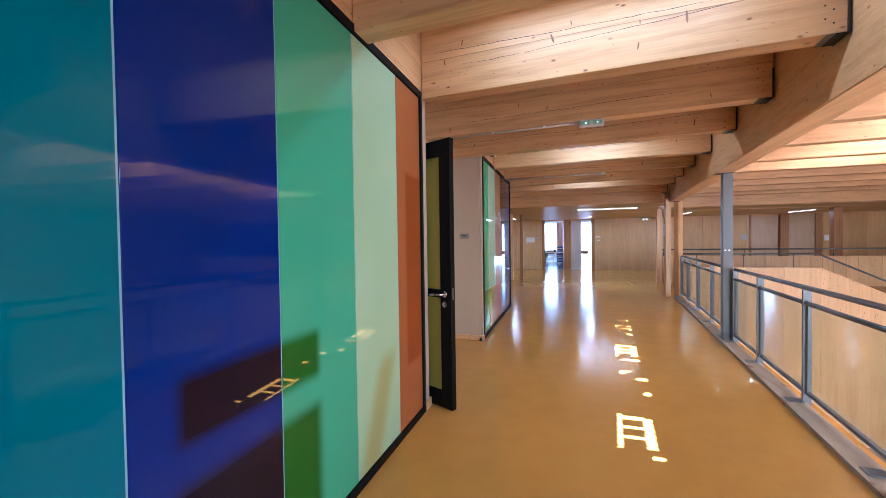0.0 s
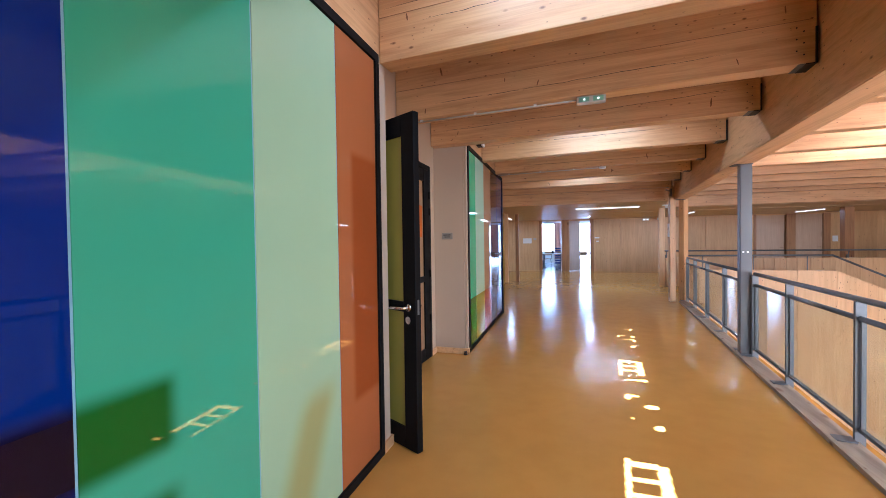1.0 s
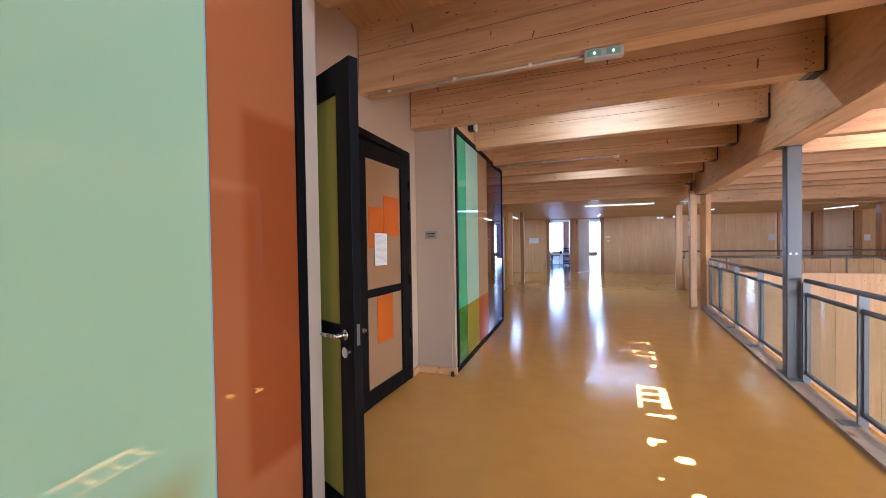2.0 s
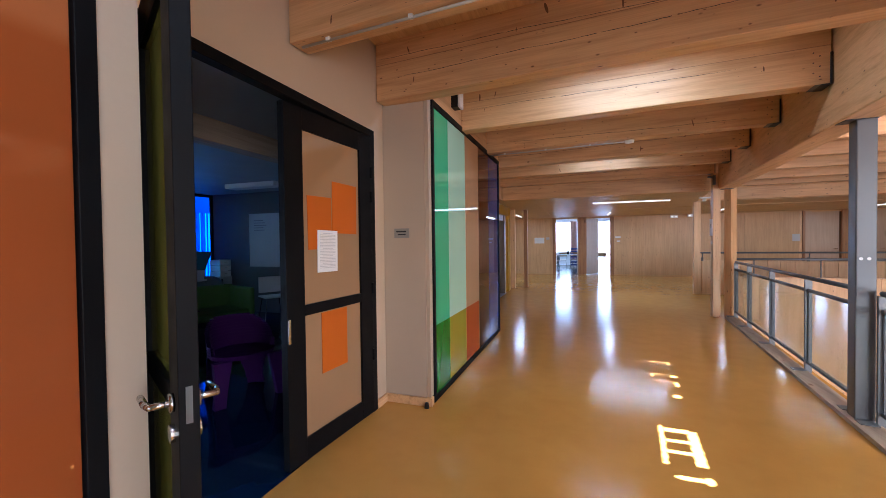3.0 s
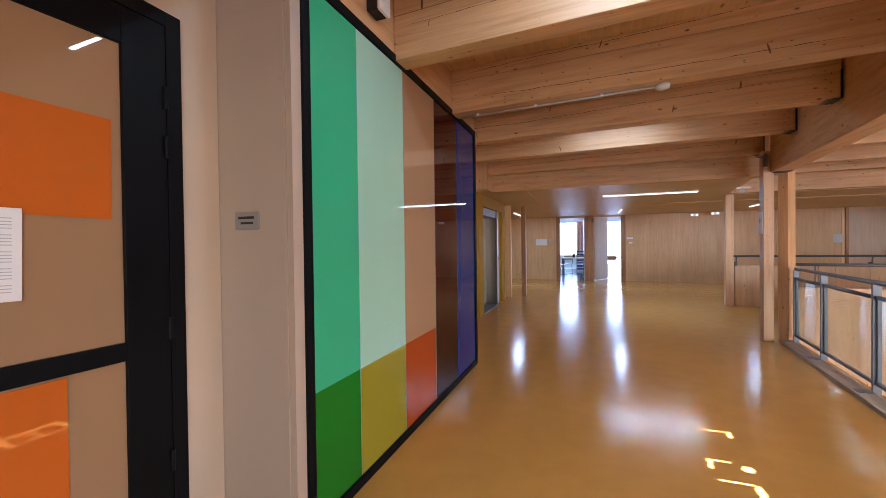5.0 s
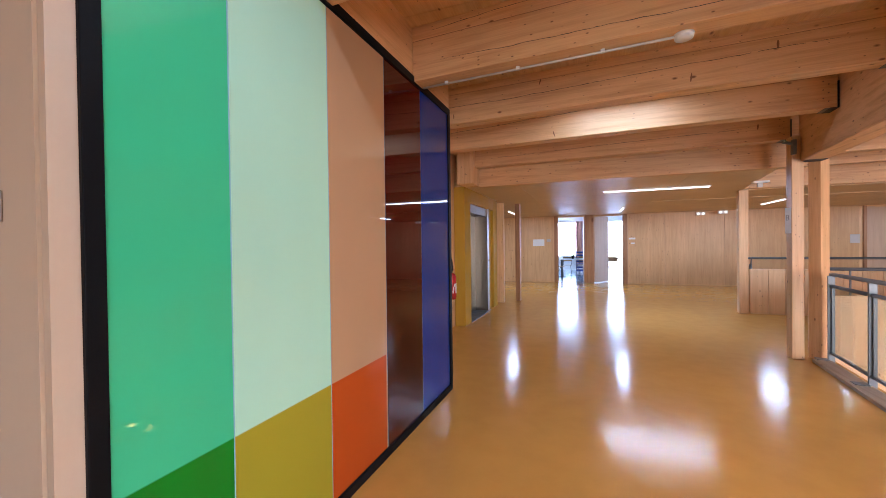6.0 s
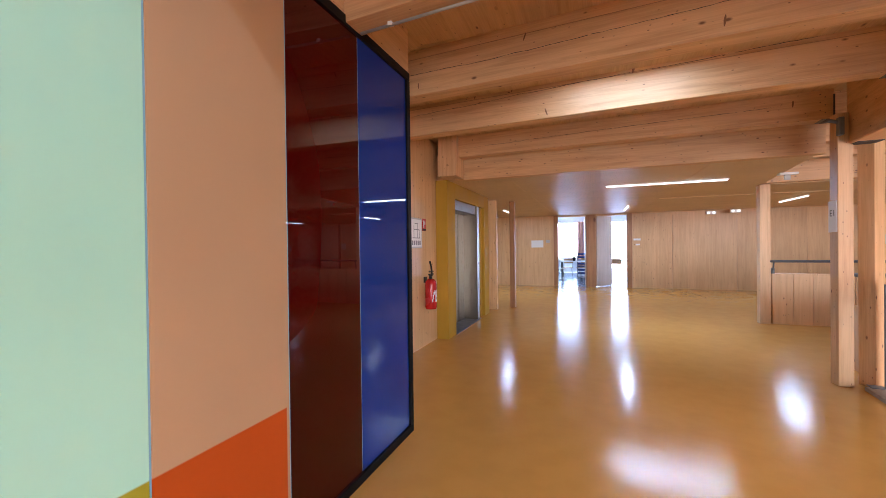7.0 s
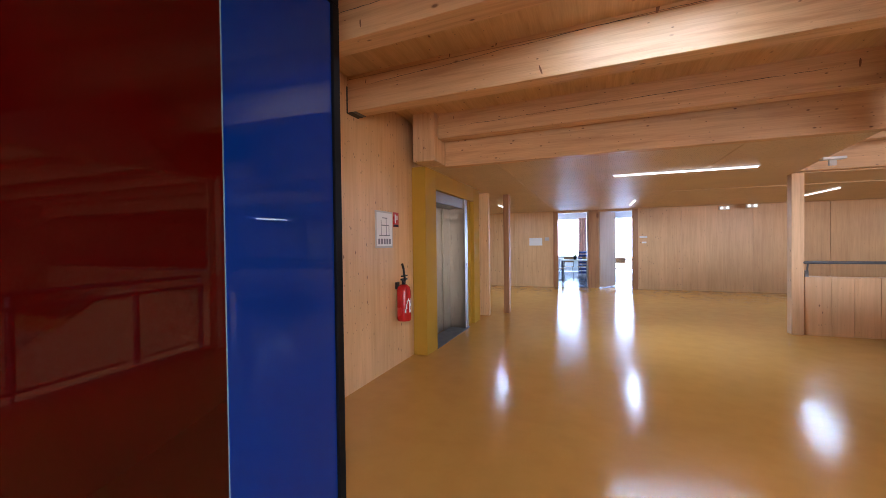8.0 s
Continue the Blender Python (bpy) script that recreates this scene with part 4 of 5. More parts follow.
for a, b in zip(POSTS, POSTS[1:]):
    if b - a < 0.6:
        continue
    t = fresh()
    rod(t, rp(a + 0.012, 0.025, 0.87), rp(b - 0.012, 0.025, 0.87), 0.019, 12)
    part("mid_rail", t, STEEL, rl, "", True)
    t = fresh()
    prism(t, [(RAIL(a) + 0.01, a + 0.015), (RAIL(a) + 0.04, a + 0.015), (RAIL(b) + 0.04, b - 0.015), (RAIL(b) + 0.01, b - 0.015)], 0.105, 0.13)
    part("bottom_rail", t, STEEL, rl)
    t = fresh()
    prism(t, [(RAIL(a) + 0.021, a + 0.03), (RAIL(a) + 0.029, a + 0.03), (RAIL(b) + 0.029, b - 0.03), (RAIL(b) + 0.021, b - 0.03)], 0.131, 0.857)
    part("glass_panel", t, GLASS, rl, "clear glass infill").visible_shadow = False
    for e in (a + 0.03, b - 0.03):
        t = fresh()
        box(t, -0.006, 0.006, -0.006, 0.006, 0.131, 0.857)
        part("glass_bead", t, STEEL_PAINT, rl).matrix_basis = pose(RAIL(e) + 0.025, e, 0, 0, 0, -ang)

structure("kerb", prism(fresh(), [(RAIL(-3.2) - 0.14, -3.2), (RAIL(-3.2) + 0.02, -3.2), (RAIL(10.75) + 0.02, 10.75), (RAIL(10.75) - 0.14, 10.75)], 0.0, 0.035), W_KERB, "greyed wooden kerb under the railing", "kerb")

sc = thing("steel_column", "grey painted steel column beside the railing", "column", RAIL(6.4) - 0.045, 6.40, 0.036, -ang)
part("shaft", bx(-0.06, 0.06, -0.06, 0.06, 0.0, 2.262, bevel=0.008), STEEL_PAINT, sc)
part("cap_plate", bx(-0.07, 0.07, -0.07, 0.07, 2.2625, 2.2635), BRACKET, sc)
for z in (1.22,):
    d = fresh()
    rod(d, (-0.03, -0.062, z), (-0.03, -0.0595, z), 0.012, 12)
    rod(d, (0.015, -0.062, z), (0.015, -0.0595, z), 0.012, 12)
    part("plug", d, WHITE, sc, "two pale plugs")

# ---------------------------------------------------------------- timber posts past the railing
tp = thing("timber_post", "knotty square spruce post under the girder end", "post", 2.375, 10.87, 0, 4)
part("shaft", bx(-0.06, 0.06, -0.06, 0.06, 0, 2.60, bevel=0.006), W_Z, tp)
tp = thing("timber_post", "square spruce post turned on edge beside the railing end", "post", 2.62, 10.93, 0, 33)
part("shaft", bx(-0.066, 0.066, -0.066, 0.066, 0, TOP - 0.004, bevel=0.006), W_Z, tp)
tp = thing("timber_post", "slim brown stained post standing free past the lift", "post", -1.535, 14.75, 0, 0)
part("shaft", bx(-0.055, 0.055, -0.075, 0.075, 0, LOW - 0.002, bevel=0.006), W_FRAME, tp)
tp = thing("timber_post", "square spruce post at the end of the parapet", "post", 2.87, 14.20, 0, 0)
part("shaft", bx(-0.075, 0.075, -0.075, 0.075, 0, LOW - 0.002, bevel=0.006), W_Z, tp)
tp = thing("timber_post", "brown stained post in front of the far wall", "post", 8.55, 16.4, 0, 0)
part("shaft", bx(-0.12, 0.12, -0.12, 0.12, 0, LOW - 0.002, bevel=0.006), W_FRAME, tp)

fn = thing("notice", "clear sleeve with a letter and number on the timber post", "notice", 2.303, 10.86, 1.62, 4)
part("sleeve", bx(-0.006, -0.001, -0.07, 0.05, -0.15, 0.15), PAPER, fn, "glossy clear sleeve")
tx = bpy.data.curves.new("letters", "FONT")
tx.body, tx.size, tx.extrude = "E1", 0.085, 0.0004
tx.align_x, tx.align_y = "CENTER", "CENTER"
to = new("letters", tx)
to.parent = fn
to.matrix_basis = Matrix.Translation((-0.007, -0.01, 0.03)) @ Euler((radians(90), 0, radians(-90))).to_matrix().to_4x4()
tx.materials.append(RUBBER)
clamp = fresh()
box(clamp, -0.02, 0.02, -0.03, 0.03, -0.12, 0.05, bevel=0.006)
rod(clamp, (-0.10, 0, 0.03), (0.02, 0, 0.0), 0.018, 10)
cl = tagged(part("cable_clamp", clamp, STEEL), "dull metal cable clamp high on the timber post", "clamp")
cl.matrix_basis = pose(2.33, 10.785, 2.50)

# parapet of planks with a handrail, past the passage
pw = thing("parapet", "spruce plank parapet with a dark handrail", "parapet", 2.96, 14.16, 0)
n = 0
x = 0.0
while x < 10.9:
    w = (0.30, 0.26, 0.28, 0.25)[n % 4]
    part("plank", bx(x + 0.002, x + w - 0.002, 0, 0.10, 0, 0.85, bevel=0.003), W_WALL, pw)
    x += w
    n += 1
t = fresh()
rod(t, (-0.03, -0.02, 1.06), (10.9, -0.02, 1.06), 0.021, 12)
part("handrail", t, STEEL_PAINT, pw, "dark steel handrail", True)
for x in (0.03, 2.2, 4.4, 6.6, 8.8):
    t = fresh()
    rod(t, (x, -0.02, 1.05), (x, 0.03, 0.85), 0.012, 8)
    box(t, x - 0.02, x + 0.02, 0.01, 0.07, 0.85, 0.94)
    part("bracket", t, STEEL_PAINT, pw)

# stair wall across the void, sloping down with the flight
sw = thing("stair_wall", "pale spruce panel wall of the stairs, sloping down with the flight", "stair wall", 2.75, 11.40, 0)
X = [0.0, 1.2, 2.2, 2.9, 4.4, 5.6, 6.8, 8.0]
for a, b in zip(X, X[1:]):
    za = 0.69 - max(0, a - 2.9) * 0.48
    zb = 0.69 - max(0, b - 2.9) * 0.48
    p = fresh()
    q = [p.verts.new(v) for v in ((a + 0.002, 0, -3.4), (b - 0.002, 0, -3.4), (b - 0.002, 0, zb), (a + 0.002, 0, za))]
    r = [p.verts.new((v.co.x, 0.10, v.co.z)) for v in q]
    p.faces.new(q)
    p.faces.new(r[::-1])
    for i in range(4):
        p.faces.new((q[i], r[i], r[(i + 1) % 4], q[(i + 1) % 4]))
    bmesh.ops.recalc_face_normals(p, faces=p.faces)
    part("panel", p, W_WALL, sw)
t = fresh()
tube(t, [(0.0, 0.05, 1.02), (2.85, 0.05, 1.02), (8.0, 0.05, 1.02 - 5.15 * 0.50)], 0.021, 12)
part("handrail", t, STEEL, sw, "round steel handrail", True)
for x in (0.4, 1.4, 2.4):
    t = fresh()
    rod(t, (x, 0.05, 0.69), (x, 0.05, 1.01), 0.011, 8)
    part("bracket", t, STEEL, sw)

# ---------------------------------------------------------------- far doors and fittings


def plain_door(x, y, w, swing, label, group):
    d = thing("wooden_door", label, "door", x, y, 0, swing, group)
    part("leaf", bx(0.004, w, -0.02, 0.02, 0.008, 2.32, bevel=0.003), W_DOOR, d)
    for out in (-1, 1):
        h = fresh()
        tube(h, [(w - 0.06, out * 0.02, 1.03), (w - 0.06, out * 0.06, 1.03), (w - 0.17, out * 0.06, 1.03)], 0.009, 8)
        part("handle", h, CHROME, d, "steel lever handle", True)
    return d


plain_door(0.25, 19.70, 0.90, 58, "plain veneered door standing half open into a classroom", "classroom doors")
plain_door(-0.07, 19.73, 0.86, 92, "plain veneered door opened wide against the classroom wall", "classroom doors")
plain_door(7.42, 19.67, 0.96, 3, "plain veneered door not quite shut", "classroom doors")
plain_door(8.71, 19.67, 0.86, 0, "plain veneered shut door", "classroom doors")


def wall_box(name, label, category, x, z, w, h, mat, y=19.62, deep=0.02):
    o = thing(name, label, category, x, y, z)
    part("case", bx(-w / 2, w / 2, -deep, 0.0, -h / 2, h / 2, bevel=0.004), mat, o)
    return o


wall_box("wall_plate", "small grey room sign beside the classroom door", "sign", -1.27, 1.50, 0.13, 0.10, GREY, 19.62, 0.01)
wall_box("notice", "white paper pinned beside the classroom door", "notice", -1.62, 1.42, 0.40, 0.24, PAPER, 19.62, 0.006)
wall_box("wall_plate", "small pale room sign beside the open door", "sign", 1.44, 1.52, 0.20, 0.06, PAPER, 19.62, 0.01)
wall_box("light_switch", "pale switch plate beside the open door", "switch", 1.46, 1.36, 0.12, 0.05, WHITE, 19.62, 0.01)
wall_box("wall_plate", "grey room sign beside the closed door", "sign", 7.16, 1.42, 0.22, 0.25, GREY, 19.62, 0.01)
wall_box("alarm_box", "white alarm box high on the wooden wall", "alarm box", 10.28, 2.14, 0.22, 0.26, WHITE, 19.62, 0.07)
wall_box("light_switch", "white double switch on the wooden wall", "switch", 9.95, 1.35, 0.17, 0.22, WHITE, 19.62, 0.012)


def emergency_light(x, y, z, label):
    o = thing("emergency_light", label, "emergency light", x, y, z, 0, "emergency lights")
    part("case", bx(-0.125, 0.125, 0.0, 0.07, -0.05, 0.05, bevel=0.012), WHITE, o)
    for s in (-0.065, 0.065):
        d = fresh()
        rod(d, (s, -0.004, 0.0), (s, 0.001, 0.0), 0.032, 14)
        part("lens", d, GLOW_LED, o, "lit white lens")
    return o


emergency_light(3.40, 19.545, 2.27, "white twin emergency light high on the far wall")
emergency_light(3.88, 19.12, 2.27, "white twin emergency light under the low ceiling")

xs = thing("exit_sign", "small lit exit sign in a clear case under a beam", "exit sign", 0.26, 4.36, 2.565)
part("case", bx(-0.115, 0.115, -0.03, 0.03, 0.0, 0.062, bevel=0.008), GREY, xs, "pale plastic case")
for s in (-0.055, 0.055):
    part("pictogram", bx(s - 0.04, s + 0.04, -0.033, -0.031, 0.012, 0.05), GLOW_GREEN, xs, "lit green pictogram")
    d = fresh()
    rod(d, (s, -0.036, 0.03), (s, -0.033, 0.03), 0.009, 10)
    part("lens", d, GLOW_LED, xs, "small lit lens")


def conduit(x0, x1, y, z, label):
    o = thing("cable_conduit", label, "conduit", 0, 0, 0, 0, "cable conduits")
    t = fresh()
    rod(t, (x0, y + SKEW * x0, z), (x1, y + SKEW * x1, z), 0.008, 10)
    part("pipe", t, GREY, o, "", True)
    for x in np.arange(x0 + 0.2, x1, 0.55):
        part("clip", bx(x - 0.012, x + 0.012, y + SKEW * x - 0.014, y + SKEW * x + 0.014, z - 0.004, z + 0.016), WHITE, o)
    return o


conduit(-1.5, 0.15, 4.40, 2.615, "white cable conduit clipped under a beam to the exit sign")
conduit(-1.1, 0.60, 7.86, 2.615, "white cable conduit clipped under a beam")
dt = thing("smoke_detector", "small white smoke detector under a beam", "smoke detector", 0.65, 7.82, 2.60)
d = fresh()
rod(d, (0, 0, 0), (0, 0, 0.028), 0.05, 18, 0.055)
part("body", d, WHITE, dt, "", True)
dt = thing("ceiling_detector", "white detector hanging under the low ceiling", "detector", 2.72, 12.9, LOW)
part("base", bx(-0.11, 0.11, -0.05, 0.05, -0.03, 0.0, bevel=0.006), WHITE, dt)
part("sensor", bx(-0.04, 0.03, -0.02, 0.02, -0.10, -0.03, bevel=0.006), GREY, dt, "grey hanging sensor")

# ---------------------------------------------------------------- lamps


def tube_lamp(x, y, z, length, rz, watts, label, group, hang=0.0):
    o = thing("tube_lamp", label, "lamp", x, y, z, rz, group)
    part("housing", bx(-length / 2 - 0.02, length / 2 + 0.02, -0.024, 0.024, -0.012, 0.0, bevel=0.003), WHITE, o)
    part("diffuser", bx(-length / 2, length / 2, -0.02, 0.02, -0.03, -0.0125, bevel=0.006), GLOW_TUBE, o, "lit white diffuser")
    if hang:
        for s in (-0.4, 0.4):
            r = fresh()
            rod(r, (s * length, 0, 0), (s * length, 0, hang), 0.003, 6)
            part("hanger", r, STEEL, o, "thin steel hanger")
    lamp = area("tube_light", (x, y, z - 0.034), (x, y, 0), length, 0.05, watts, TUBE)
    lamp.rotation_euler = (0, 0, radians(rz))
    return o


for k, back, mid, watts in ((2, 0.42, 0.3, 1.0), (5, 0.46, 0.3, 1.1), (8, 0.56, 0.43, 1.0), (11, 0.42, 0.43, 0.46)):
    y, slant = BEAMS[k]
    tube_lamp(mid, y - back + slant * mid, ROOF(y - back) - 0.012, 1.0 if k > 5 else 1.7, math.degrees(math.atan(slant)), watts, "slim lit tube lamp hung in the bay between two beams", "corridor tube lamps", 0.012)
tube_lamp(1.215, 13.10, LOW - 0.002, 1.70, 0, 2.0, "long slim lit tube lamp under the low ceiling", "low ceiling tube lamps")
tube_lamp(4.34, 17.0, LOW - 0.002, 1.3, 90, 1.35, "slim lit tube lamp under the low ceiling", "low ceiling tube lamps")
tube_lamp(8.22, 17.7, LOW - 0.002, 1.3, 98, 1.35, "slim lit tube lamp under the low ceiling", "low ceiling tube lamps")
tube_lamp(-2.13, 17.3, LOW - 0.002, 1.3, 90, 1.35, "slim lit tube lamp under the low ceiling", "low ceiling tube lamps")
tube_lamp(0.99, 17.6, LOW - 0.002, 1.3, 90, 1.35, "slim lit tube lamp under the low ceiling", "low ceiling tube lamps")

# ---------------------------------------------------------------- staff room
wl = thing("window_wall", "black framed window wall with clear, cyan and blue panes", "window", -7.55, 0, 0)
WY = [-3.1, -1.3, 0.5, 2.3, 4.1, 6.27, 7.63, 8.46, 8.93]
for y in WY:
    part("mullion", bx(-0.03, 0.03, y - 0.022, y + 0.022, 0.0, 2.498, bevel=0.003), BLACK, wl)
for a, b in zip(WY, WY[1:]):
    part("rail", bx(-0.025, 0.025, a + 0.023, b - 0.023, 2.44, 2.495), BLACK, wl)
    part("rail", bx(-0.025, 0.025, a + 0.023, b - 0.023, 0.0, 0.05), BLACK, wl)
    mat = GLASS_CYAN if a == 7.63 else GLASS_BLUE if a == 8.46 else GLASS
    word = "cyan tinted pane" if a == 7.63 else "blue tinted pane" if a == 8.46 else "clear pane"
    part("pane", bx(-0.005, 0.005, a + 0.023, b - 0.023, 0.051, 2.439), mat, wl, word).visible_shadow = False
slat = None
ls = thing("louvre_screen", "screen of pale upright louvres outside the windows", "louvres", -8.7, 0, 0)
part("fascia", bx(-0.05, 0.05, -3.0, 12.4, 2.20, 3.0), LOUVRE, ls, "pale board over the louvres")
part("rail", bx(-0.05, 0.05, -3.0, 12.0, -0.4, -0.3), LOUVRE, ls)
for i in range(90):
    if slat is None:
        ob = part("slat", bx(-0.012, 0.012, -0.065, 0.065, -0.3, 2.198, bevel=0.004), LOUVRE, ls)
        slat = ob.data
    else:
        ob = new("slat", slat)
        ob.parent = ls
    ob.matrix_basis = pose(0, 0.2 + i * 0.135 + random.uniform(-0.02, 0.02), 0, 0, 0, random.uniform(10, 55))
tagged(part("outer_post", bx(-8.45, -8.30, 6.56, 6.69, -0.3, 3.0, bevel=0.005), W_FRAME), "brown wooden post outside the windows", "post")
tagged(part("room_beam", bx(-3.05, -2.87, -3.1, 9.0, 2.30, 2.499, bevel=0.006), W_KERB), "greyed timber beam under the staff room ceiling", "beam")


def sofa():
    s = thing("sofa", "green felt sofa on slim steel legs", "sofa", -5.4, 6.55, 0, 73.6)
    part("seat", bx(-0.86, 0.86, -0.36, 0.30, 0.30, 0.42, bevel=0.03), GREEN_FABRIC, s)
    part("backrest", bx(-0.93, 0.93, 0.28, 0.38, 0.28, 0.76, bevel=0.03), GREEN_FABRIC, s)
    for x in (-0.93, 0.87):
        part("armrest", bx(x, x + 0.07, -0.38, 0.30, 0.28, 0.74, bevel=0.025), GREEN_FABRIC, s)
    for x in (-0.8, 0.8):
        for y in (-0.30, 0.28):
            l = fresh()
            rod(l, (x, y, 0), (x, y, 0.30), 0.014, 10)
            part("leg", l, CHROME, s)
    return s


sofa()
cs = fresh()
box(cs, -0.20, 0.0, -0.03, 0.05, 0, 0.012, bevel=0.004)
box(cs, -0.05, 0.16, -0.06, 0.0, 0.012, 0.03, bevel=0.004)
tagged(part("strap", cs, DARK_TOP), "dark strap lying over the sofa seat", "strap").matrix_basis = pose(-5.3, 6.6, 0.425, 0, 0, 60)


def shell_chair():
    """A moulded chair made of stacked ribs: the curved back runs down into two splayed legs, with arches between."""
    c = thing("rib_chair", "purple moulded plastic chair with fine ribs", "chair", 0, 0, 0, 0, "purple rib chairs")
    back = fresh()
    rib, seat_z, top = 0.016, 0.40, 0.72

    def ring_point(th, z):
        splay = 1.0 + 0.55 * max(0.0, seat_z - z) ** 1.3 + 0.22 * max(0.0, z - 0.48)
        waist = 0.29 - 0.02 * math.sin(z / top * math.pi)
        return waist * splay * math.cos(th), 0.03 + 0.26 * splay * math.sin(th)

    for i in range(int(top / rib)):
        z = 0.004 + i * rib
        bulge = 0.016 + 0.0025 * (i % 2)
        last = None
        for a in range(0, 91):
            th = math.radians(-12 + 204 * a / 90)
            deg = math.degrees(th)
            if z < seat_z:
                arch = 15 + 34 * (z / seat_z) ** 2.4
                keep = min(abs(deg - 52), abs(deg - 128)) < arch
            else:
                keep = z < 0.50 + 0.24 * max(0.0, math.sin(th)) ** 0.8
            if not keep:
                last = None
                continue
            x, y = ring_point(th, z)
            n_ = Vector((math.cos(th), math.sin(th), 0)) * bulge
            p = Vector((x, y, z))
            four = [back.verts.new(v) for v in (p - n_, p + n_, p + n_ + Vector((0, 0, rib)), p - n_ + Vector((0, 0, rib)))]
            if last:
                for k in range(4):
                    back.faces.new((last[k], four[k], four[(k + 1) % 4], last[(k + 1) % 4]))
            else:
                back.faces.new(four)
            last = four
    bmesh.ops.recalc_face_normals(back, faces=back.faces)
    part("back_shell", back, PURPLE, c, "ribbed back running into splayed rear legs")
    st = fresh()
    lo = [st.verts.new((0.275 * math.cos(a * math.tau / 28), 0.02 + 0.24 * math.sin(a * math.tau / 28), 0.385)) for a in range(28)]
    hi = [st.verts.new((0.29 * math.cos(a * math.tau / 28), 0.02 + 0.255 * math.sin(a * math.tau / 28), 0.425)) for a in range(28)]
    st.faces.new(lo[::-1])
    st.faces.new(hi)
    for k in range(28):
        st.faces.new((lo[k], lo[(k + 1) % 28], hi[(k + 1) % 28], hi[k]))
    part("seat", st, PURPLE, c)
    for x in (-1, 1):
        l, last = fresh(), None
        for i in range(26):
            z = i * 0.0156
            w = 1.0 + 0.5 * (0.40 - z) ** 1.3
            wide = 0.045 + 0.03 * (z / 0.4) ** 2 + 0.002 * (i % 2)
            four = [l.verts.new((x * 0.235 * w + u * wide, -0.165 * w + v * 0.032, z)) for u, v in ((-1, -1), (1, -1), (1, 1), (-1, 1))]
            if last:
                for k in range(4):
                    l.faces.new((last[k], last[(k + 1) % 4], four[(k + 1) % 4], four[k]))
            else:
                l.faces.new(four[::-1])
            last = four
        l.faces.new(last)
        part("front_leg", l, PURPLE, c)
    return c


ch = shell_chair()
ch.matrix_basis = pose(-2.92, 5.36, 0, 0, 0, 66)
copy_thing(ch, pose(-4.75, 5.02, 0, 0, 0, 262))


def office_chair(x, y, rz, label):
    c = thing("white_chair", label, "chair", x, y, 0, rz, "white shell chairs")
    st = bx(-0.21, 0.21, -0.21, 0.21, 0.43, 0.455, bevel=0.01)
    part("seat", st, WHITE, c)
    part("backrest", bx(-0.20, 0.20, 0.19, 0.215, 0.50, 0.80, bevel=0.01), WHITE, c)
    for a in (-0.19, 0.19):
        for b_ in (-0.19, 0.19):
            l = fresh()
            rod(l, (a * 1.1, b_ * 1.1, 0), (a * 0.8, b_ * 0.8, 0.43), 0.010, 8)
            part("leg", l, CHROME, c)
    return c


office_chair(-5.35, 8.35, 60, "white plastic shell chair on thin steel legs")
office_chair(-6.95, 6.25, 120, "white plastic shell chair beside the desk")
ac = thing("armchair", "grey rounded armchair by the windows", "armchair", -6.9, 7.15, 0, 30)
part("seat", bx(-0.31, 0.31, -0.30, 0.24, 0.10, 0.42, bevel=0.05), ARM_FABRIC, ac)
cv = fresh()
ring = [(-1.25 + 2.5 * i / 16) for i in range(17)]
rows_ = []
for a in ring:
    hgt = 0.80 - 0.22 * (abs(a) / 1.25) ** 2.2
    rows_.append([cv.verts.new((r_ * 0.40 * math.sin(a), 0.30 * math.cos(a) * r_ + 0.02, z_)) for r_, z_ in ((1.0, 0.10), (1.06, hgt), (0.88, hgt), (0.84, 0.10))])
for p, q in zip(rows_, rows_[1:]):
    for i in range(4):
        cv.faces.new((p[i], q[i], q[(i + 1) % 4], p[(i + 1) % 4]))
cv.faces.new(rows_[0])
cv.faces.new(rows_[-1][::-1])
bmesh.ops.recalc_face_normals(cv, faces=cv.faces)
part("backrest", cv, ARM_FABRIC, ac, "curved wrap-around back", True)
for a, b_ in ((-0.25, -0.22), (0.25, -0.22), (-0.25, 0.18), (0.25, 0.18)):
    l = fresh()
    rod(l, (a, b_, 0), (a, b_, 0.11), 0.014, 8)
    part("foot", l, CHROME, ac)
copy_thing(ac, pose(-6.75, 7.95, 0, 0, 0, 20))


def table(x, y, rz, w, d, mat, label, group="", name="table", height=0.74):
    t = thing(name, label, "table", x, y, 0, rz, group)
    part("tabletop", bx(-w / 2, w / 2, -d / 2, d / 2, height - 0.03, height, bevel=0.004), mat, t)
    for a in (-1, 1):
        for b_ in (-1, 1):
            l = fresh()
            rod(l, (a * (w / 2 - 0.05), b_ * (d / 2 - 0.05), 0), (a * (w / 2 - 0.05), b_ * (d / 2 - 0.05), height - 0.03), 0.02, 10)
            part("leg", l, STEEL_PAINT, t)
    return t


table(-6.7, 5.12, 90, 1.5, 0.8, DARK_TOP, "dark desk by the staff room windows")
mo = thing("monitor", "black computer monitor on the desk", "monitor", -6.80, 5.40, 0.74, 75)
part("screen", bx(-0.27, 0.27, -0.015, 0.015, 0.10, 0.44, bevel=0.006), RUBBER, mo)
part("stand", bx(-0.03, 0.03, 0.016, 0.04, 0.01, 0.26), RUBBER, mo)
part("foot", bx(-0.12, 0.12, -0.05, 0.12, 0.0, 0.01), RUBBER, mo)
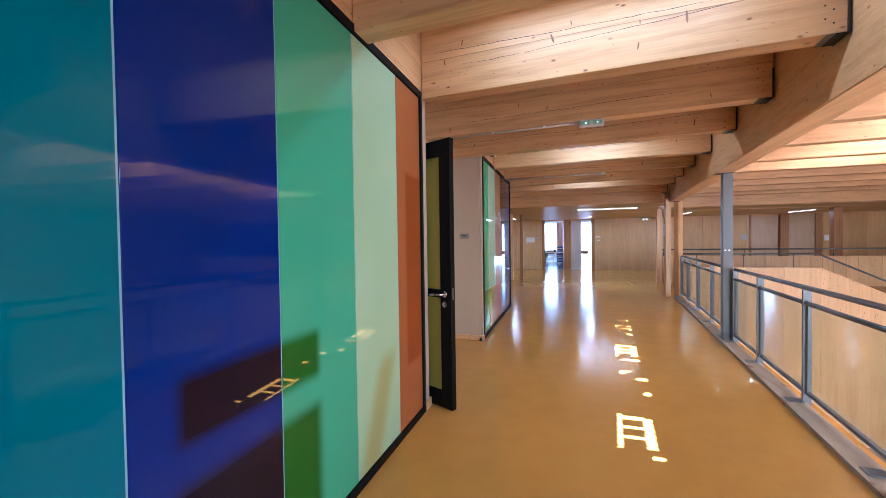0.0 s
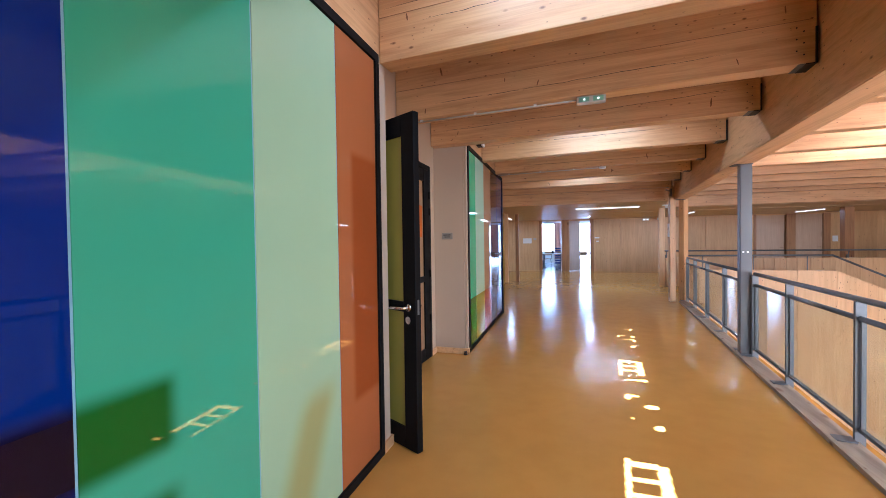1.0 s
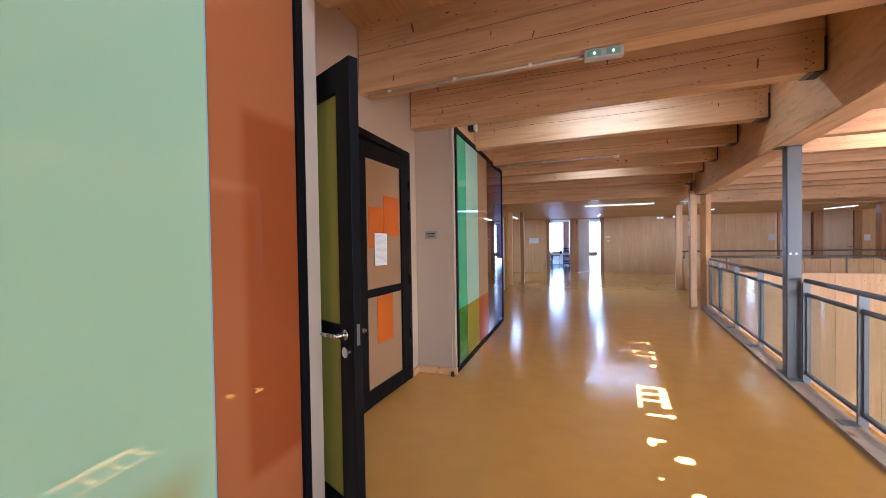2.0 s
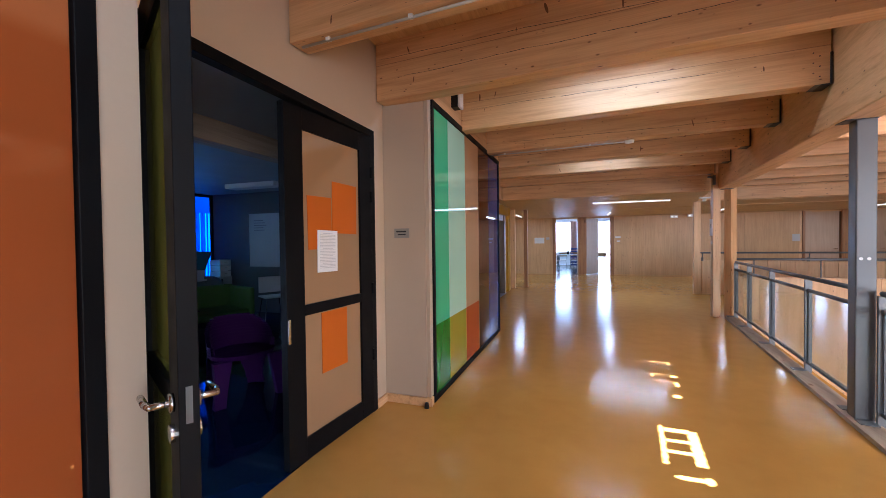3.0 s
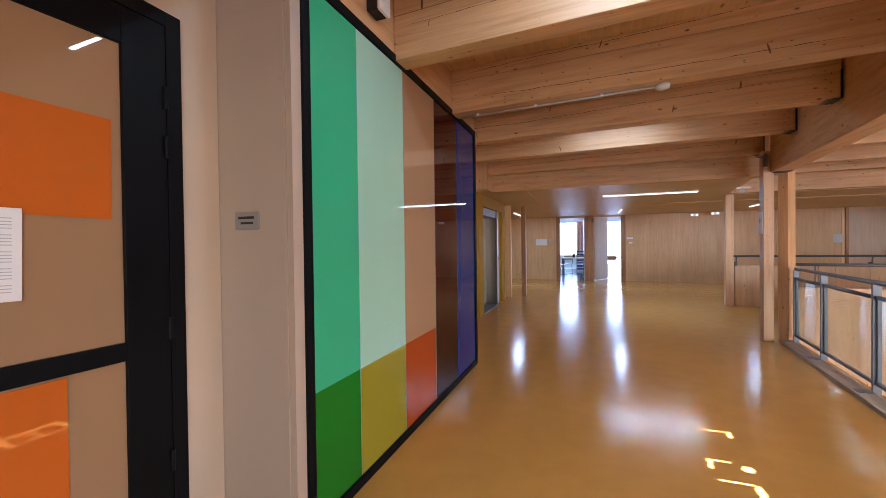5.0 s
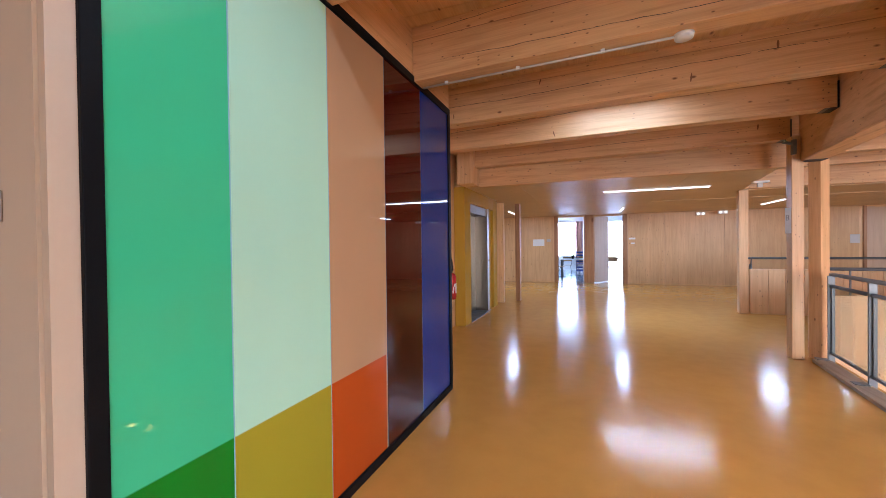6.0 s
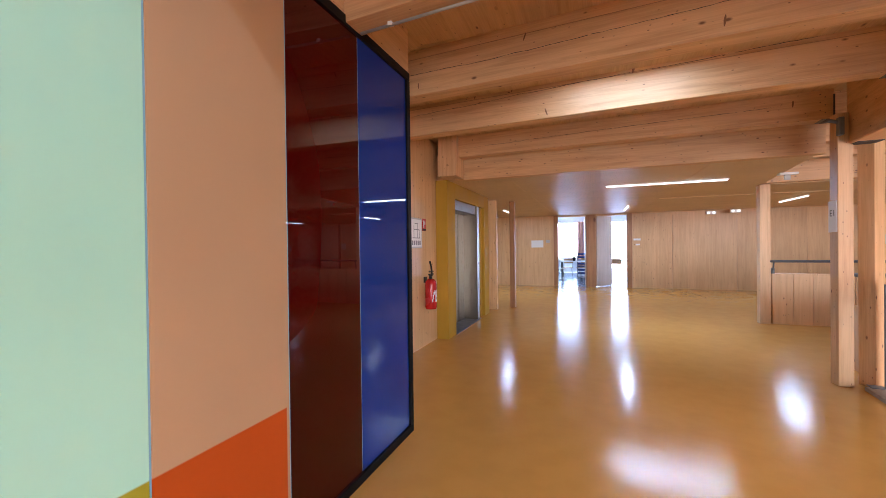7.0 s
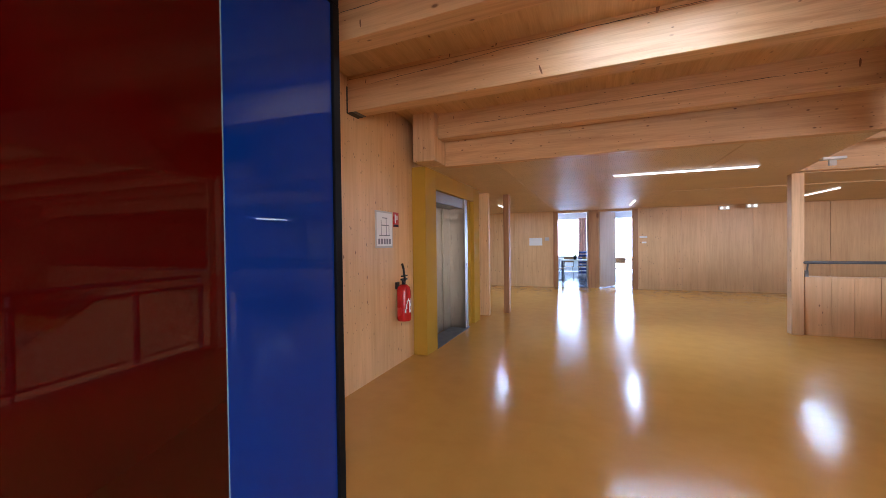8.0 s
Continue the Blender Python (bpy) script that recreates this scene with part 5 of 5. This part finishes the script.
ph = thing("telephone", "dark desk telephone beside the monitor", "telephone", -6.55, 5.66, 0.74, 70)
part("base", bx(-0.09, 0.09, -0.10, 0.10, 0, 0.035, bevel=0.008), DARK_TOP, ph)
part("handset", bx(-0.085, -0.04, -0.10, 0.10, 0.036, 0.065, bevel=0.01), RUBBER, ph)
table(-7.1, 8.15, 90, 1.0, 0.5, WHITE, "low white side table for the printer")
pr = thing("printer", "white desktop copier with its lid up", "printer", -7.12, 8.02, 0.74, 0)
part("body", bx(-0.22, 0.22, -0.20, 0.20, 0, 0.18, bevel=0.012), WHITE, pr)
part("tray", bx(-0.45, -0.225, -0.15, 0.15, 0.05, 0.065), WHITE, pr)
lid = part("lid", bx(-0.22, 0.22, 0, 0.03, 0, 0.40, bevel=0.006), DARK_TOP, pr)
lid.matrix_basis = pose(0, 0.17, 0.182, -25)
dw = thing("drawer_unit", "small white drawer box on a pedestal by the window", "drawers", -7.15, 8.78, 0)
part("pedestal", bx(-0.17, 0.17, -0.14, 0.14, 0.0, 0.74, bevel=0.005), WHITE, dw)
for i in range(3):
    dr = part("drawer", bx(-0.15, 0.15, -0.13, 0.13, 0.745 + i * 0.12, 0.855 + i * 0.12, bevel=0.005), WHITE, dw)
    part("pull", bx(0.151, 0.158, -0.03, 0.03, 0.80 + i * 0.12, 0.812 + i * 0.12), GREY, dr, "grey drawer pull")
wb = thing("whiteboard", "whiteboard with faint writing on the end wall", "whiteboard", -5.75, 8.955, 1.50)
part("board", bx(-0.75, 0.75, -0.02, -0.002, -0.55, 0.55), GREY, wb)
fr = fresh()
for a in ((-0.77, 0.77, -0.03, 0, 0.55, 0.575), (-0.77, 0.77, -0.03, 0, -0.575, -0.55), (-0.775, -0.75, -0.03, 0, -0.55, 0.55), (0.75, 0.775, -0.03, 0, -0.55, 0.55)):
    box(fr, *a)
part("frame", fr, STEEL, wb)
wr = fresh()
for i in range(5):
    box(wr, -0.62, -0.62 + 0.25 + 0.04 * (i % 3), -0.0215, -0.0205, 0.40 - i * 0.05, 0.415 - i * 0.05)
part("writing", wr, INK, wb, "faint unreadable writing")
for x, y in ((-4.4, 5.15), (-5.4, 8.0)):
    o = thing("ceiling_lamp", "white boxed ceiling lamp, switched off", "lamp", x, y, 2.50, 0, "staff room ceiling lamps")
    part("housing", bx(-0.55, 0.55, -0.13, 0.13, -0.075, 0.0, bevel=0.006), WHITE, o)
    part("diffuser", bx(-0.53, 0.53, -0.115, 0.115, -0.082, -0.0752), PAPER, o)

# ---------------------------------------------------------------- classrooms


def school_chair(x, y, rz, z=0.0):
    c = thing("school_chair", "wooden school chair on a steel frame", "chair", x, y, z, rz, "classroom chairs")
    part("seat", bx(-0.19, 0.19, -0.19, 0.19, 0.44, 0.455, bevel=0.005), CHAIR_WOOD, c)
    part("backrest", bx(-0.19, 0.19, 0.175, 0.19, 0.62, 0.82, bevel=0.005), CHAIR_WOOD, c)
    for a in (-0.18, 0.18):
        l = fresh()
        tube(l, [(a, -0.20, 0.012), (a, 0.20, 0.012), (a, 0.0, 0.43), (a, 0.17, 0.46), (a, 0.195, 0.80)], 0.011, 8)
        part("side_frame", l, STEEL_PAINT, c, "", True)
    return c


table(-0.55, 22.3, 8, 1.0, 0.7, PAPER, "pale laminate classroom table on steel legs", "classroom tables")
table(-1.7, 23.6, 0, 1.3, 0.65, PAPER, "pale laminate classroom table on steel legs", "classroom tables")
table(1.25, 22.8, 0, 1.2, 0.65, PAPER, "pale laminate classroom table on steel legs", "classroom tables")
for x, y, r in ((-1.05, 21.9, 80), (-0.85, 22.9, 200), (-0.25, 23.1, -30), (-1.5, 23.0, 0), (1.0, 22.1, 10), (1.5, 22.2, -15)):
    school_chair(x, y, r)
sh = thing("tray_trolley", "trolley of blue trays in the classroom", "trolley", -0.25, 23.9, 0)
for x in (-0.22, 0.22):
    for y in (-0.2, 0.2):
        part("upright", bx(x - 0.012, x + 0.012, y - 0.012, y + 0.012, 0, 1.05), STEEL_PAINT, sh)
for i in range(7):
    part("tray", bx(-0.205, 0.205, -0.19, 0.19, 0.12 + i * 0.135, 0.20 + i * 0.135, bevel=0.008), BLUE_PLASTIC, sh)
pt = thing("plant_pot", "small dark pot plant on the classroom table", "plant", -0.55, 22.3, 0.74)
p = fresh()
rod(p, (0, 0, 0), (0, 0, 0.11), 0.05, 12, 0.065)
part("pot", p, DARK_TOP, pt)
lv = fresh()
for i in range(26):
    a, e, r = random.uniform(0, 6.28), random.uniform(0.3, 1.3), random.uniform(0.07, 0.15)
    q = Vector((math.cos(a) * math.cos(e), math.sin(a) * math.cos(e), math.sin(e))) * r + Vector((0, 0, 0.11))
    sd = Vector((-math.sin(a), math.cos(a), 0)) * 0.02
    o0 = Vector((0, 0, 0.10))
    vs = [lv.verts.new(u) for u in (o0, (o0 + q) / 2 + sd, q, (o0 + q) / 2 - sd)]
    lv.faces.new(vs)
part("leaves", lv, GREEN_FABRIC, pt, "dark green leaves")


def curtain(x, label):
    c = fresh()
    n = 36
    lo, hi = [], []
    for i in range(n + 1):
        u = x + 0.55 * i / n
        v = 26.30 + 0.035 * math.sin(i * 1.4)
        lo.append(c.verts.new((u, v, 0.35)))
        hi.append(c.verts.new((u, v, 2.5)))
    for i in range(n):
        c.faces.new((lo[i], lo[i + 1], hi[i + 1], hi[i]))
    return tagged(part("curtain", c, CURTAIN, None, "", True), label, "curtain", "classroom curtains")


curtain(-2.25, "salmon curtain drawn aside at the classroom window")
curtain(-0.55, "salmon curtain drawn aside at the classroom window")
curtain(0.35, "salmon curtain drawn aside at the classroom window")
curtain(1.75, "salmon curtain drawn aside at the classroom window")

# ---------------------------------------------------------------- added roof mask, unseen, cut to cast the sun patches
CELL = 0.01
SLIM = 0.016             # the penumbra widens each patch by about this much
X0, X1, Y0, Y1 = 3.83, 5.33, 2.68, 8.52


def bar(u0, u1, v0, v1):
    return lambda u, v: u0 + SLIM <= u <= u1 - SLIM and v0 + SLIM <= v <= v1 - SLIM


def oval(u, v, a, b):
    return lambda p, q: ((p - u) / (a - SLIM * 0.7)) ** 2 + ((q - v) / (b - SLIM * 0.7)) ** 2 <= 1


def ladder(v):
    """Two uprights and three rungs."""
    return [bar(-0.035, 0.022, v, v + 0.60), bar(0.15, 0.238, v + 0.02, v + 0.55), bar(0.0, 0.19, v + 0.47, v + 0.565), bar(0.0, 0.19, v + 0.31, v + 0.385), bar(0.0, 0.19, v + 0.155, v + 0.225)]


CUTS = ladder(3.02) + ladder(5.29)
CUTS += [oval(0.22, 2.95, 0.05, 0.035), oval(0.24, 4.10, 0.05, 0.05), oval(0.22, 4.50, 0.065, 0.055), oval(0.06, 4.24, 0.018, 0.02)]
CUTS += [oval(0.04, 4.70, 0.035, 0.07), oval(0.09, 4.73, 0.05, 0.03), oval(0.12, 5.17, 0.10, 0.035), oval(0.21, 5.17, 0.035, 0.05), oval(0.17, 6.53, 0.045, 0.05)]
CUTS += [bar(0.0, 0.19, 6.90, 6.95), bar(0.17, 0.23, 6.78, 6.94), bar(-0.03, 0.02, 7.03, 7.18), bar(0.0, 0.12, 7.13, 7.18), oval(0.19, 7.10, 0.04, 0.045), bar(-0.04, 0.16, 7.58, 7.63), bar(0.15, 0.20, 7.50, 7.63)]


def cut(x, y):
    q = y - SUN_Y
    p = (x - SUN_X) - (0.42 + 0.105 * (q - 3.58))
    return any(c(p, q) for c in CUTS)


bm = fresh()
y = Y0
while y < Y1:
    x = start = X0
    y2 = min(y + CELL, Y1)
    while x < X1 + 1e-6:
        if cut(x + CELL / 2, y + CELL / 2) or x + CELL > X1:
            if x - start > 1e-6:
                vs = [bm.verts.new(c) for c in ((start, y, MASK_Z), (x, y, MASK_Z), (x, y2, MASK_Z), (start, y2, MASK_Z))]
                bm.faces.new(vs)
            start = x + CELL
        x += CELL
    y += CELL
tagged(part("roof_screen", bm, SUN_MASK), "added translucent roof mask, unseen, cut out to cast the sun patches", "sun screen", "", "structure")
